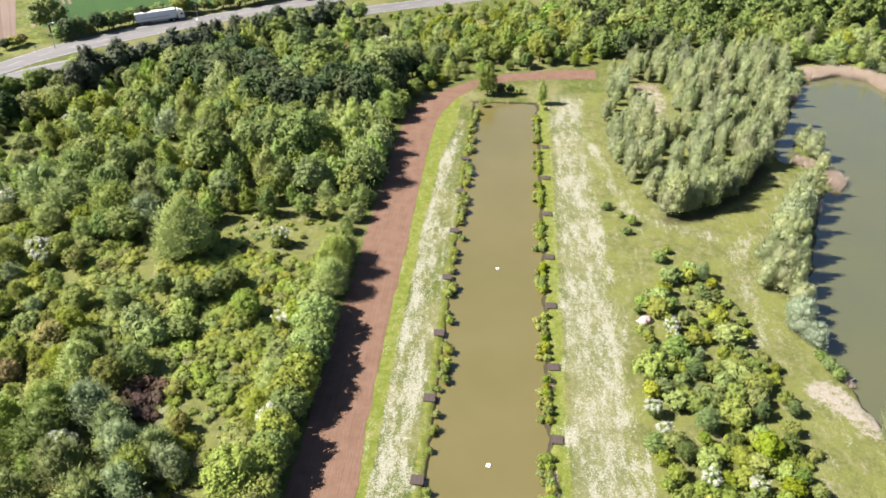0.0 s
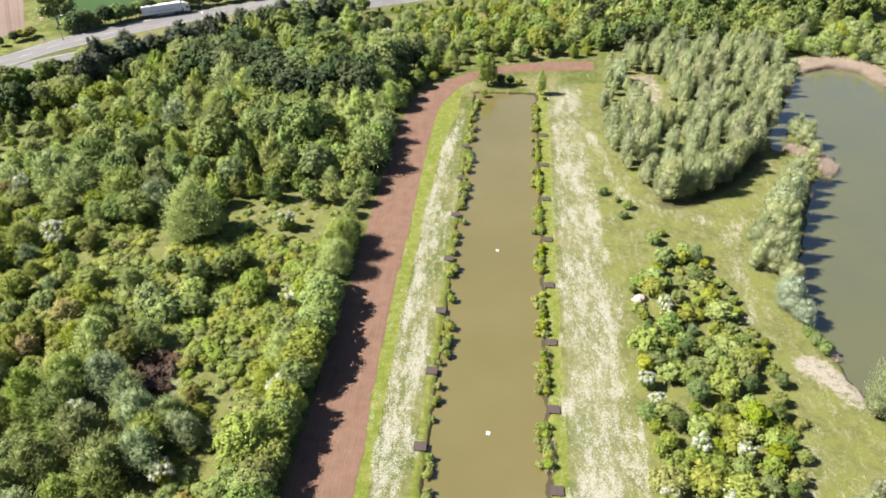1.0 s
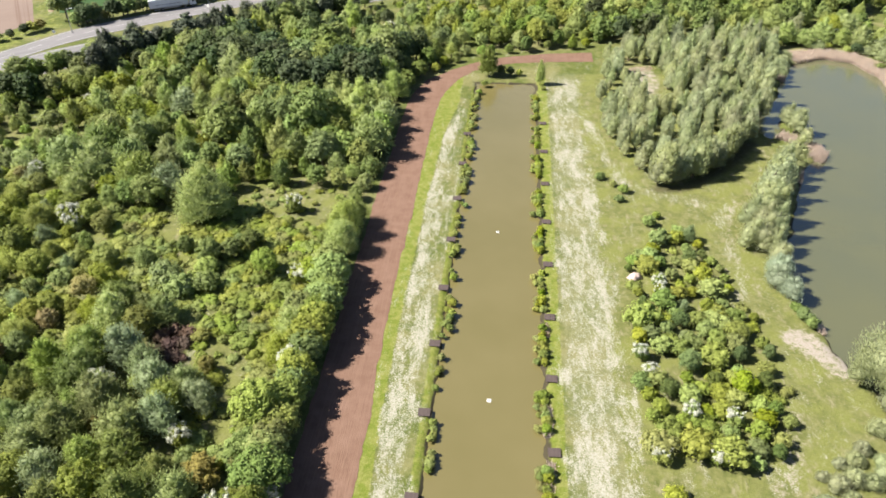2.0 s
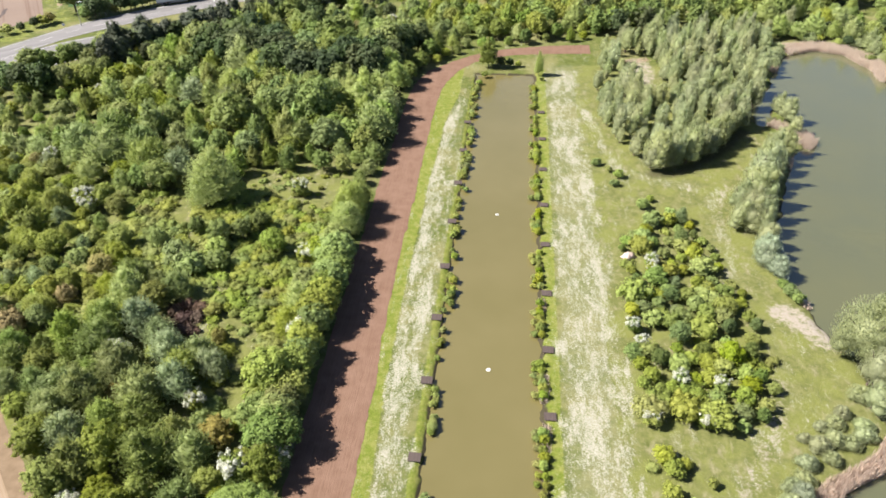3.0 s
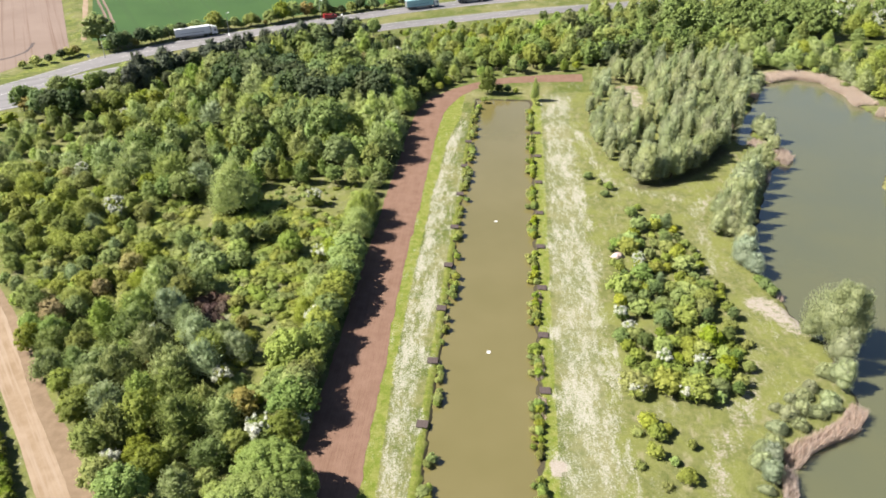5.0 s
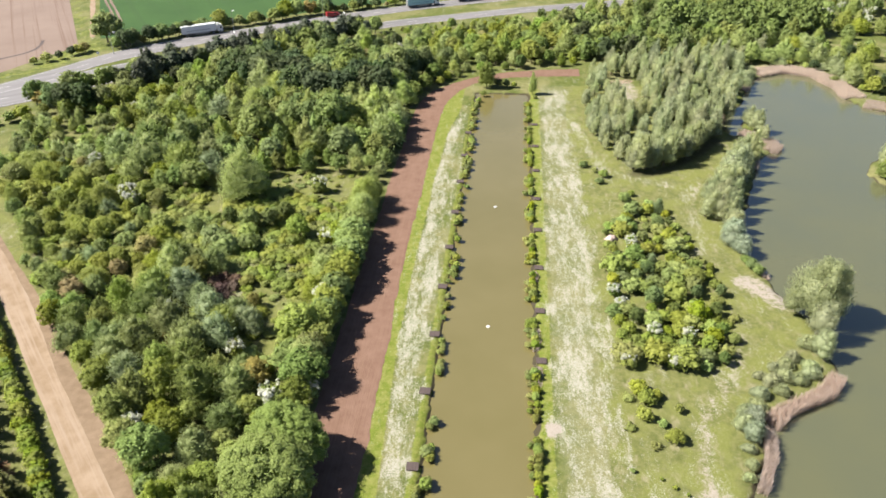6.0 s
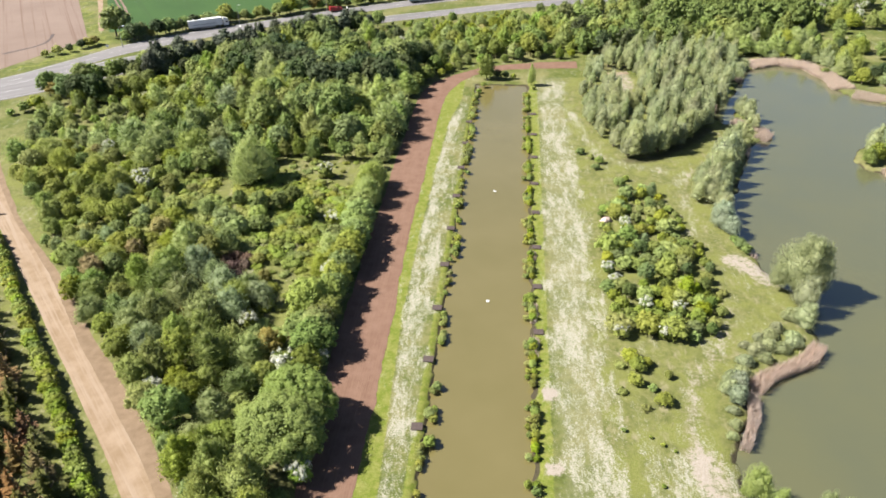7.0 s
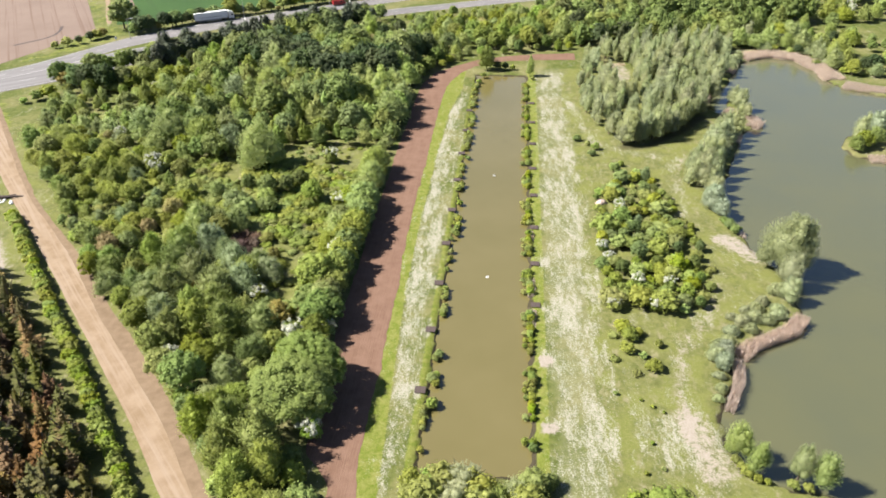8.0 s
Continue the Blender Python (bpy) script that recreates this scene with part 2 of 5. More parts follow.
CROP = field_material("green_crop", (0.022, 0.047, 0.015), (0.030, 0.061, 0.018), (0.026, 0.051, 0.017), 122.5, 0.5)
PAINT = plain("road_paint", (0.300, 0.300, 0.290), 0.6, 0.3, vary=0.1)
SHEET = plain("faded_pink_canvas", (0.300, 0.235, 0.210), 0.85, 0.2, vary=0.2, scale=2.0)
WHITE = plain("white_paint", (0.558, 0.558, 0.544), 0.35, 0.5, vary=0.06, scale=0.8)
OFFWHITE = plain("trailer_sheet", (0.503, 0.510, 0.510), 0.45, 0.4, vary=0.08, scale=0.5)
RED = plain("red_paint", (0.204, 0.015, 0.019), 0.3, 0.5, vary=0.1)
TEAL = plain("pale_blue_curtain", (0.245, 0.394, 0.422), 0.5, 0.4, vary=0.1)
DARK = plain("dark_rubber", (0.017, 0.017, 0.018), 0.8, 0.3)
NAVY = plain("dark_blue_paint", (0.020, 0.027, 0.048), 0.35, 0.5)
GLASS = plain("tinted_glass", (0.020, 0.024, 0.027), 0.06, 0.6, vary=0.02)
STEEL = plain("galvanised_steel", (0.286, 0.292, 0.292), 0.45, 0.5, metal=0.7)
DECK = plain("stained_decking", (0.052, 0.039, 0.036), 0.85, 0.2, vary=0.35, scale=4)
POST = plain("timber_post", (0.136, 0.105, 0.075), 0.9, 0.1, vary=0.35, scale=5)

# ---- mesh helpers ----


def mesh_of(name, verts, faces, material, smooth=False):
    me = bpy.data.meshes.new(name)
    me.from_pydata([tuple(v) for v in verts], [], [tuple(f) for f in faces])
    me.materials.append(material)
    if smooth:
        me.polygons.foreach_set("use_smooth", [True] * len(me.polygons))
    me.update()
    return me


def part(name, bm, material, parent, label=""):
    """Links a bmesh (or a ready mesh) as one mesh object under a thing or a part."""
    if isinstance(bm, bpy.types.Mesh):
        me = bm
    else:
        me = bpy.data.meshes.new(name)
        bm.to_mesh(me)
        bm.free()
        me.materials.append(material)
    ob = new(name, me)
    ob.parent = parent
    if label:
        tagged(ob, label)
    return ob


def box(bm, x0, x1, y0, y1, z0, z1, bevel=0.0):
    r = bmesh.ops.create_cube(bm, size=1)
    for v in r["verts"]:
        v.co = Vector(((x0 + x1) / 2 + v.co.x * (x1 - x0), (y0 + y1) / 2 + v.co.y * (y1 - y0), (z0 + z1) / 2 + v.co.z * (z1 - z0)))
    if bevel:
        edges = {e for v in r["verts"] for e in v.link_edges}
        bmesh.ops.bevel(bm, geom=list(edges), offset=bevel, segments=2, affect="EDGES")
    return bm


def boxed(*dims, bevel=0.0):
    return box(bmesh.new(), *dims, bevel=bevel)


def rod(bm, a, b, r0, r1, sides=8):
    a, b = Vector(a), Vector(b)
    d = b - a
    m = Matrix.Translation((a + b) / 2) @ d.to_track_quat("Z", "Y").to_matrix().to_4x4()
    bmesh.ops.create_cone(bm, cap_ends=True, segments=sides, radius1=r0, radius2=r1, depth=d.length, matrix=m)
    return bm


def empty(name, m, label, category, group=""):
    ob = new(name)
    ob.matrix_basis = m
    return tagged(ob, label, category, group)


def inside(px, py, poly):
    """Which points lie in the polygon."""
    hit = np.zeros(np.shape(px), bool)
    for (x0, y0), (x1, y1) in zip(poly, poly[1:] + poly[:1]):
        cross = (y0 > py) != (y1 > py)
        with np.errstate(divide="ignore", invalid="ignore"):
            hit ^= cross & (px < (x1 - x0) * (py - y0) / (y1 - y0 if y1 != y0 else 1e-9) + x0)
    return hit


def away(px, py, line, closed=False):
    """Distance to a line of points."""
    d = np.full(np.shape(px), 1e9)
    for (x0, y0), (x1, y1) in zip(line, line[1:] + (line[:1] if closed else [])):
        ex, ey = x1 - x0, y1 - y0
        u = np.clip(((px - x0) * ex + (py - y0) * ey) / (ex * ex + ey * ey + 1e-12), 0, 1)
        d = np.minimum(d, np.hypot(px - x0 - u * ex, py - y0 - u * ey))
    return d


def ease(x, lo, hi):
    u = np.clip((x - lo) / (hi - lo), 0, 1)
    return u * u * (3 - 2 * u)


def along(points, step):
    """A line of points sampled evenly and rounded."""
    p = np.array(points, float)
    s = np.r_[0, np.cumsum(np.hypot(*np.diff(p, axis=0).T))]
    t = np.linspace(0, s[-1], max(2, int(s[-1] / step) + 1))
    q = np.stack([np.interp(t, s, p[:, 0]), np.interp(t, s, p[:, 1])], 1)
    for _ in range(3):
        q[1:-1] = (q[:-2] + 2 * q[1:-1] + q[2:]) / 4
    return q


# ---- plan ----
GZ = 0.5                                 # bank level; both waters lie at 0
LAKE_SHORE = [(140, 2), (80, 8), (58, 14.5), (50, 17.5), (43, 19), (38.4, 21.5), (37.3, 26), (37.1, 31), (38.8, 35), (40.6, 39), (42.0, 44.5),
              (44.3, 48.6), (49, 52), (54.7, 55), (58.2, 60), (58.9, 67), (58.3, 75), (55.9, 80.5), (54.5, 86), (53.6, 93), (53.0, 101),
              (54.4, 112), (58.4, 119.5), (63.2, 133), (67.6, 145), (73.2, 152), (74.6, 158), (73.2, 168), (71, 173), (69, 170), (69.6, 163), (65, 161), (62.0, 167), (66, 178), (73.5, 187), (78.5, 203),
              (85, 213), (96, 219.5), (103.5, 216), (106.8, 205), (107.6, 193), (111.5, 185), (121, 180), (160, 172), (260, 150), (260, -40)]
ISLAND = [(92.6, 138), (94.2, 133.8), (97.5, 131), (101.5, 130.5), (118, 128), (128, 134), (126, 148), (107, 153), (97, 147)]
TRACK_L = [(-200, 180), (-166, 147), (-143.5, 122.5), (-127.8, 104.6), (-115.2, 90.0), (-104.7, 79.1), (-94.9, 68.0), (-86.0, 58.2), (-78.2, 49.4), (-71.1, 41.6), (-64.8, 34.5), (-59.0, 28.1), (-53.9, 22.3), (-49.6, 16.9), (-43.4, 9.0), (-34, -4), (-22, -24), (-4, -60), (14, -120)]
TRACK_R = [(-193, 186), (-157.5, 149), (-138.6, 125.0), (-125.0, 107.6), (-111.7, 91.7), (-99.8, 79.5), (-89.2, 68.5), (-80.8, 58.6), (-73.6, 49.8), (-66.5, 42.0), (-59.9, 34.9), (-54.2, 28.5), (-49.0, 22.7), (-44.8, 17.3), (-39.0, 9.4), (-28, -5), (-16, -25), (2, -61), (20, -121)]
DUST_R = [(-192, 187), (-156.5, 150), (-137.4, 125.8), (-123.8, 108.2), (-110.4, 91.9), (-98.2, 79.6), (-86.9, 68.6), (-78.0, 58.8), (-70.6, 50.1), (-62.8, 42.3), (-56.5, 35.2), (-50.8, 28.8), (-46.3, 22.9), (-42.3, 17.5), (-36.6, 9.6), (-25.4, -4), (-13, -24), (5, -60), (23, -120)]
SOIL_R = [(-14.5, -26), (-16.6, 11), (-17.4, 20), (-17.6, 43), (-18.1, 64), (-18.8, 86), (-19.0, 122), (-19.2, 159), (-19.2, 170), (-18.2, 181), (-15.1, 191.4), (-10.7, 199), (-4.9, 203.0), (1.1, 206.0), (12, 208.0), (25, 209)]
SOIL_L = [(-15.5, -26), (-19.5, -8), (-20.5, 13), (-25.5, 19), (-27, 43), (-27.3, 64), (-27.5, 86), (-27.5, 122), (-27.5, 159), (-27.4, 172), (-26.6, 181), (-24.0, 190.5), (-17.5, 199), (-9.9, 206.4), (1.0, 212.0), (12, 215.0), (25, 217)]
FOOTPATH = [(20.9, 165), (23.0, 147), (27.0, 136), (33, 131), (40, 129), (45.7, 127), (45.2, 117), (42.8, 103), (43.6, 94), (46.0, 84), (45.4, 72), (40.8, 58), (35.0, 48.5), (32.0, 38), (31.5, 28), (33, 18), (34, -6)]
ROAD_LOW_N = [(-240, 97), (-190, 138), (-156.5, 167), (-147.5, 175), (-139.5, 184), (-113.6, 214), (-80, 244), (-47.5, 267.5), (5, 293), (60, 312), (130, 330), (260, 350)]
ROAD_LOW_F = [(-248, 108), (-200, 150), (-166, 180), (-156, 192), (-146, 206), (-119, 228), (-84, 254), (-50, 277), (4, 303), (57, 322), (128, 340), (258, 360)]
ROAD_UP_N = [(-194, 152), (-166, 177), (-156, 190), (-145.5, 211), (-128, 230), (-111, 245), (-81, 269.5), (-50.6, 290), (-27, 303.5), (6, 319), (58, 338), (128, 356), (258, 376)]
ROAD_UP_F = [(-200, 158), (-171, 186), (-161, 203), (-150, 224), (-134, 240.5), (-116, 255), (-84.5, 279), (-53, 300), (-29, 314), (3, 329.5), (55, 348), (126, 366), (256, 386)]


def wobble(x, y, k, s):
    return np.sin(x * 0.9 * k + s) * np.cos(y * 1.1 * k - s * 1.7) + 0.6 * np.sin(x * 2.3 * k + y * 1.9 * k + s * 3.1)


def water_depth(x, y):
    """Metres from the shore, positive on land."""
    lake = away(x, y, LAKE_SHORE, True) * np.where(inside(x, y, LAKE_SHORE), -1, 1)
    isle = away(x, y, ISLAND, True) * np.where(inside(x, y, ISLAND), 1, -1)
    lake = np.maximum(lake, isle) + 0.35 * wobble(x, y, 0.8, 0.5)
    qx, qy = np.abs(x + 0.75 + 0.0045 * (y - 100)) - 8.35, np.abs(y - 104.0) - 86.8
    can = np.hypot(np.maximum(qx, 0), np.maximum(qy, 0)) + np.minimum(np.maximum(qx, qy), 0) + 0.28 * wobble(x, y, 1.0, 1.3)
    return lake, can


def build_ground():
    xs = np.r_[-3000, -1800, -1000, -650, -450, np.arange(-360, -150, 6), np.arange(-150, -30, 2.4), np.arange(-30, 25, 0.6), np.arange(25, 130, 1.2),
               np.arange(130, 262, 6), 330, 450, 700, 1100, 1900, 3000]
    ys = np.r_[-2500, -1200, -500, -200, np.arange(-100, 0, 5), np.arange(0, 230, 1.15), np.arange(230, 400, 4), 430, 500, 650, 900, 1400, 2400, 4200]
    X, Y = np.meshgrid(xs, ys)
    lake, can = water_depth(X, Y)
    d = np.minimum(lake, can)
    Z = GZ * ease(d, -0.15, 0.75) - 1.3 * ease(-d, -0.1, 2.2)
    Z = np.where(d > 0.9, GZ + 0.0 * Z, Z)
    verts = np.stack([X, Y, Z], -1).reshape(-1, 3)
    nx, ny = len(xs), len(ys)
    i = np.arange(nx * ny).reshape(ny, nx)
    faces = np.stack([i[:-1, :-1], i[:-1, 1:], i[1:, 1:], i[1:, :-1]], -1).reshape(-1, 4)
    me = bpy.data.meshes.new("ground")
    me.vertices.add(len(verts))
    me.vertices.foreach_set("co", verts.astype(np.float32).ravel())
    me.loops.add(faces.size)
    me.loops.foreach_set("vertex_index", faces.astype(np.int32).ravel())
    me.polygons.add(len(faces))
    me.polygons.foreach_set("loop_start", np.arange(0, faces.size, 4, dtype=np.int32))
    me.materials.append(GROUND)
    me.update(calc_edges=True)
    me.polygons.foreach_set("use_smooth", np.ones(len(faces), bool))
    # cover of the ground: cut-grass swathes, lush strips, open meadow, bare earth, wet mud and painted shade
    ll = np.interp(Y, [5, 32, 60, 86, 122, 159, 175], [-13.2, -14.8, -16.3, -16.7, -16.6, -15.6, -13.4])
    lr = np.interp(Y, [5, 32, 60, 86, 122, 159, 175], [-11.8, -12.4, -11.2, -10.9, -12.2, -12.0, -10.4])
    left = ease(X - ll, -0.5, 0.5) * ease(lr - X, -0.9, 1.2) * ease(Y, -4, 8) * ease(176 - Y, 0, 8) * 0.54
    left = np.maximum(left, 0.26 * ease(X - ll, -0.5, 0.5) * ease(-10.0 - X, 0, 0.6) * ease(178 - Y, 0, 8))
    for py in (33.6, 49.5, 64.4, 79.5, 94.4, 110.0, 125.8):
        left = np.maximum(left, 0.55 * ease(1.5 - np.abs(Y - py), -0.8, 0.8) * ease(X + 14, 0, 1) * ease(-9.8 - X, 0, 0.4))
        left = np.maximum(left, 0.6 * ease(1.6 - np.abs(Y - py + 6), -0.8, 0.8) * ease(X - 9.6, 0, 0.6) * ease(12.5 - X, 0, 0.6))
    mid_r = np.interp(Y, [10, 35, 56, 78, 103, 133, 158, 200], [16.0, 16.4, 15.8, 15.8, 15.9, 15.5, 15.3, 15.8])
    right = ease(5.1 - np.abs(X - mid_r), -1.6, 2.2) * ease(202 - Y, 0, 8) * np.interp(Y, [0, 40, 110, 200], [0.38, 0.48, 0.48, 0.42])
    right = np.maximum(right, 0.5 * ease(0.5 - np.abs(X - 21.0 - 0.3 * np.sin(Y * 0.2)), -0.4, 0.3) * ease(Y, 15, 25) * ease(78 - Y, 0, 10))
    path = ease(2.0 - away(X, Y, FOOTPATH), -1.4, 0.9) * np.interp(Y, [110, 128], [0.16, 0.36])
    dry = np.maximum.reduce([left, right, path])
    dry = np.maximum(dry, 0.62 * ease(6 - np.hypot((X - 30.5) / 1.3, Y - 26), -3, 4))
    lush = np.maximum(ease(X + 19.6, 0, 0.3) * ease(ll - X, -0.7, 0.5), ease(1.5 - np.abs(X - 9.2), -0.6, 0.8)) * ease(200 - Y, 0, 8)
    lush = np.maximum(lush, 0.55 * inside(X, Y, [(-176, 190), (-166, 232), (-214, 309), (-209, 310), (-164, 241), (-152, 225), (-165, 200)]))
    lush = np.maximum(lush, 0.75 * ease(X, 41, 46) * ease(58 - X, 0, 4) * ease(17 - np.abs(Y - 66), -4, 4))
    lush = np.maximum(lush, 0.8 * ease(-8.4 - X, 0, 0.5) * ease(X + 11.2, 0, 1) * ease(190 - Y, 0, 5))
    lush = np.maximum(lush, 0.22 * inside(X, Y, [(-72, 114), (-58, 122), (-38, 124), (-33, 98), (-36, 58), (-44, 58), (-46, 80), (-57, 95)]))
    lush = np.maximum(lush, 0.6 * inside(X, Y, [(-60, 125), (-46, 129), (-34, 128), (-32.5, 115), (-38.5, 107), (-44, 111.5), (-54.5, 114.3)]))
    lush = np.maximum(lush, 0.42 * ease(3.5 - away(X, Y, [(47.5, 128), (47.5, 116), (46.5, 100), (49.0, 86), (48.5, 74)]), -2, 2))
    lush = np.maximum(lush, 0.8 * ease(4.8 - np.hypot((X - 27.0) / 1.3, Y - 18), -1.5, 2))
    side = np.minimum(away(X, Y, TRACK_L), away(X, Y, TRACK_R))
    lush = np.maximum(lush, 0.62 * ease(4.5 - side, 0, 2))
    meadow = np.maximum(ease(X, 17.5, 19.5) * ease(66 - X, 0, 6) * ease(205 - Y, 0, 10), 0.75 * ease(-32 - X, 0, 2) * ease(150 - Y, 0, 10) * ease(X + 150, 0, 10))
    bare = 0.78 * ease(2.7 - away(X, Y, [(49.8, 86.0), (53.0, 82.6), (54.4, 79.8)]), -1.8, 1.6) + 0.5 * ease(2.4 - away(X, Y, [(33.2, 30.5), (34.4, 25.5), (36.0, 20.5)]), -2.0, 1.8)
    bare = bare + 0.52 * ease(0.8 - away(X, Y, [(49.5, 129.5), (47.2, 124.3), (45.2, 116.7), (44.6, 109.3), (45.2, 104.6), (46.4, 98.8), (47.8, 93.5)]), -0.8, 0.9)
    for cx, cy in ((10.6, 42.6), (10.8, 27.0)):
        bare = bare + ease(1.35 - np.maximum(np.abs(X - cx), np.abs(Y - cy)), -0.3, 0.4)
    bare = bare + 0.6 * ease(1 - np.hypot((X - 38.3) / 5.0, (Y - 196) / 12.0), -0.15, 0.3) + 0.9 * ease(4 - away(X, Y, [(-111, 72), (-103, 62)]), -1.5, 2) + ease(2.5 - away(X, Y, [(-127, 108), (-150, 112)]), -1, 1.5)
    worn = ease(5.4 - np.abs(X - mid_r), -1.2, 2.6) * ease(203 - Y, 0, 8) + 0.8 * ease(X, 20, 22) * ease(39 - X, 0, 3) * ease(52 - Y, 0, 16)
    worn = np.maximum(worn, 0.7 * ease(2.4 - away(X, Y, FOOTPATH), -1.8, 1.6))
    bare = bare + 0.46 * ease(1.6 - away(X, Y, FOOTPATH), -1.4, 1.4) * ease(76 - Y, 0, 10)
    # muddy water's edge; the wider right bank paints the shrubs' shadow line
    mud_shade = np.maximum(ease(np.where(X > 0, 0.95, 0.55) - can, 0.0, 0.5), ease(0.55 - d, 0.0, 0.5))
    # dark patch painted for the shaded pit among the dead bramble
    mud_shade = np.maximum(mud_shade, ease(3.6 - np.hypot(X + 53.5, (Y - 75.5) / 1.5), -0.5, 1.5))
    # brown ground at the copse's foot, darkened to paint its shadow
    mud_shade = np.maximum(mud_shade, 0.62 * ease(2.6 - away(X, Y, [(34.0, 133.5), (39.5, 134.5), (51.0, 145.5), (59.0, 157.5)]), -2.2, 2.2))
    for key, val in (("dry", dry), ("lush", lush), ("meadow", meadow), ("bare", np.clip(bare, 0, 1)), ("mud_shade", mud_shade), ("worn", worn)):
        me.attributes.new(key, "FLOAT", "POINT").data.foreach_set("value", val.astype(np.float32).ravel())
    return tagged(new("ground", me), "rough grass ground with cut swathes and bare earth", "ground", kind="structure")


build_ground()


def sheet(name, outline, z, material, label, category):
    me = mesh_of(name, [(x, y, z) for x, y in outline], [range(len(outline))], material)
    return tagged(new(name, me), label, category, kind="structure")


sheet("water_canal", [(-11, 15), (10, 15), (10, 193), (-11, 193)], 0.0, CANAL, "murky olive-brown water of a straight fishing canal", "water")
sheet("water_lake", [(34, -45), (264, -45), (264, 223), (34, 223)], 0.0, LAKE, "grey-green lake water with light ripples", "water")


def strip(name, left, right, z, material, label, category, rag=0.0, across=6, step=1.0):
    """A ground strip between two lines, with uneven edges."""
    n = max(len(along(left, step)), len(along(right, step)))

    def even(line):
        q = along(line, step)
        t = np.linspace(0, 1, len(q))
        u = np.linspace(0, 1, n)
        return np.stack([np.interp(u, t, q[:, 0]), np.interp(u, t, q[:, 1])], 1)
    a, b = even(left), even(right)
    w = (b - a) / np.maximum(np.hypot(*(b - a).T), 1e-6)[:, None]
    r = np.random.RandomState(len(name) * 7)
    for line, sign in ((a, 1), (b, -1)):
        e = r.normal(0, 1, n)
        e = np.convolve(e, [0.25, 0.5, 0.25], "same") + 1.5 * np.convolve(r.normal(0, 1, n), np.ones(7) / 7, "same")
        line += w * (e * rag * sign)[:, None]
    verts = [(*(a[i] * (1 - k / across) + b[i] * k / across), z) for i in range(n) for k in range(across + 1)]
    m = across + 1
    faces = [(i * m + k, i * m + k + 1, (i + 1) * m + k + 1, (i + 1) * m + k) for i in range(n - 1) for k in range(across)]
    return tagged(new(name, mesh_of(name, verts, faces, material)), label, category, kind="structure")


strip("path_soil", SOIL_L, SOIL_R, GZ + 0.03, SOIL, "strip of freshly harrowed red-brown soil", "soil path", 0.16, 8, 0.8)
strip("track_margin", [(x - 0.6, y - 0.4) for x, y in TRACK_R], DUST_R, GZ + 0.02, MARGIN, "dusty trampled margin of a sandy track", "verge", 0.10, 6, 1.0)
strip("track", TRACK_L, TRACK_R, GZ + 0.04, TRACK, "pale sandy farm track with wheel ruts", "track", 0.06, 6, 1.0)
strip("road_lower", ROAD_LOW_F, ROAD_LOW_N, GZ + 0.08, ASPHALT, "pale worn asphalt carriageway", "road", 0.05, 6, 3.0)
strip("road_upper", ROAD_UP_F, ROAD_UP_N, GZ + 0.09, ASPHALT, "pale worn asphalt carriageway with a lay-by", "road", 0.05, 6, 3.0)
sheet("field_ploughed", [(-181, 189), (-167, 232), (-213, 309), (-262, 390), (-420, 640), (-900, 500), (-700, 20), (-330, 60)], GZ + 0.03, PLOUGH, "bare ploughed field of pale pinkish-brown soil", "field")
sheet("field_crop", [(-163, 242), (-146, 250), (-116, 270), (-84, 292), (-52, 312), (-28, 326), (60, 362), (130, 382), (240, 600), (-100, 1100), (-395, 640), (-240, 385), (-197, 308)], GZ + 0.03, CROP, "field of young deep-green crop", "field")
strip("field_path", [(-168, 243), (-200.5, 306), (-252, 390)], [(-166.3, 243.5), (-198.6, 307), (-250, 391)], GZ + 0.05, TRACK, "pale earth path along the field edge", "path", 0.2, 2, 2.0)
for shift in (0.0, 2.6):
    strip("tramline", [(-170 + shift, 268), (-196 + shift, 309), (-245 + shift, 388)], [(-169 + shift, 268.5), (-194.8 + shift, 309.6), (-243.6 + shift, 389)], GZ + 0.05, PLOUGH, "bare wheel line through the crop", "wheel track", 0.15, 2, 2.0)


strip("wheel_mark", [(-190, 211), (-186.7, 215.5), (-183.2, 220.6), (-181.8, 225.6), (-183.0, 232.1), (-185.5, 238.0)], [(-188.8, 210.4), (-185.5, 214.8), (-181.9, 220.0), (-180.6, 225.6), (-181.8, 232.5), (-184.4, 238.6)], GZ + 0.045, DECK, "dark curved wheel mark in the ploughed soil", "wheel track", 0.12, 2, 1.0)


def road_lines():
    for near, far, z in ((ROAD_LOW_N, ROAD_LOW_F, GZ + 0.088), (ROAD_UP_N, ROAD_UP_F, GZ + 0.098)):
        a, b = along(near, 3.0), along(far, 3.0)
        u = np.linspace(0, 1, 220)
        a, b = [np.stack([np.interp(u, np.linspace(0, 1, len(q)), q[:, k]) for k in (0, 1)], 1) for q in (a, b)]
        for pos, dash in ((0.06, False), (0.94, False), (0.5, True)):
            verts, faces = [], []
            for i in range(len(u) - 1):
                if dash and i % 4 > 1:
                    continue
                c = len(verts)
                for j in (i, i + 1):
                    w = (b[j] - a[j]) / np.hypot(*(b[j] - a[j]))
                    p = a[j] + (b[j] - a[j]) * pos
                    verts += [(*(p - w * 0.08), z), (*(p + w * 0.08), z)]
                faces.append((c, c + 1, c + 3, c + 2))
            tagged(new("road_marking", mesh_of("road_marking", verts, faces, PAINT)), "white painted lane line", "road marking", kind="structure")


road_lines()

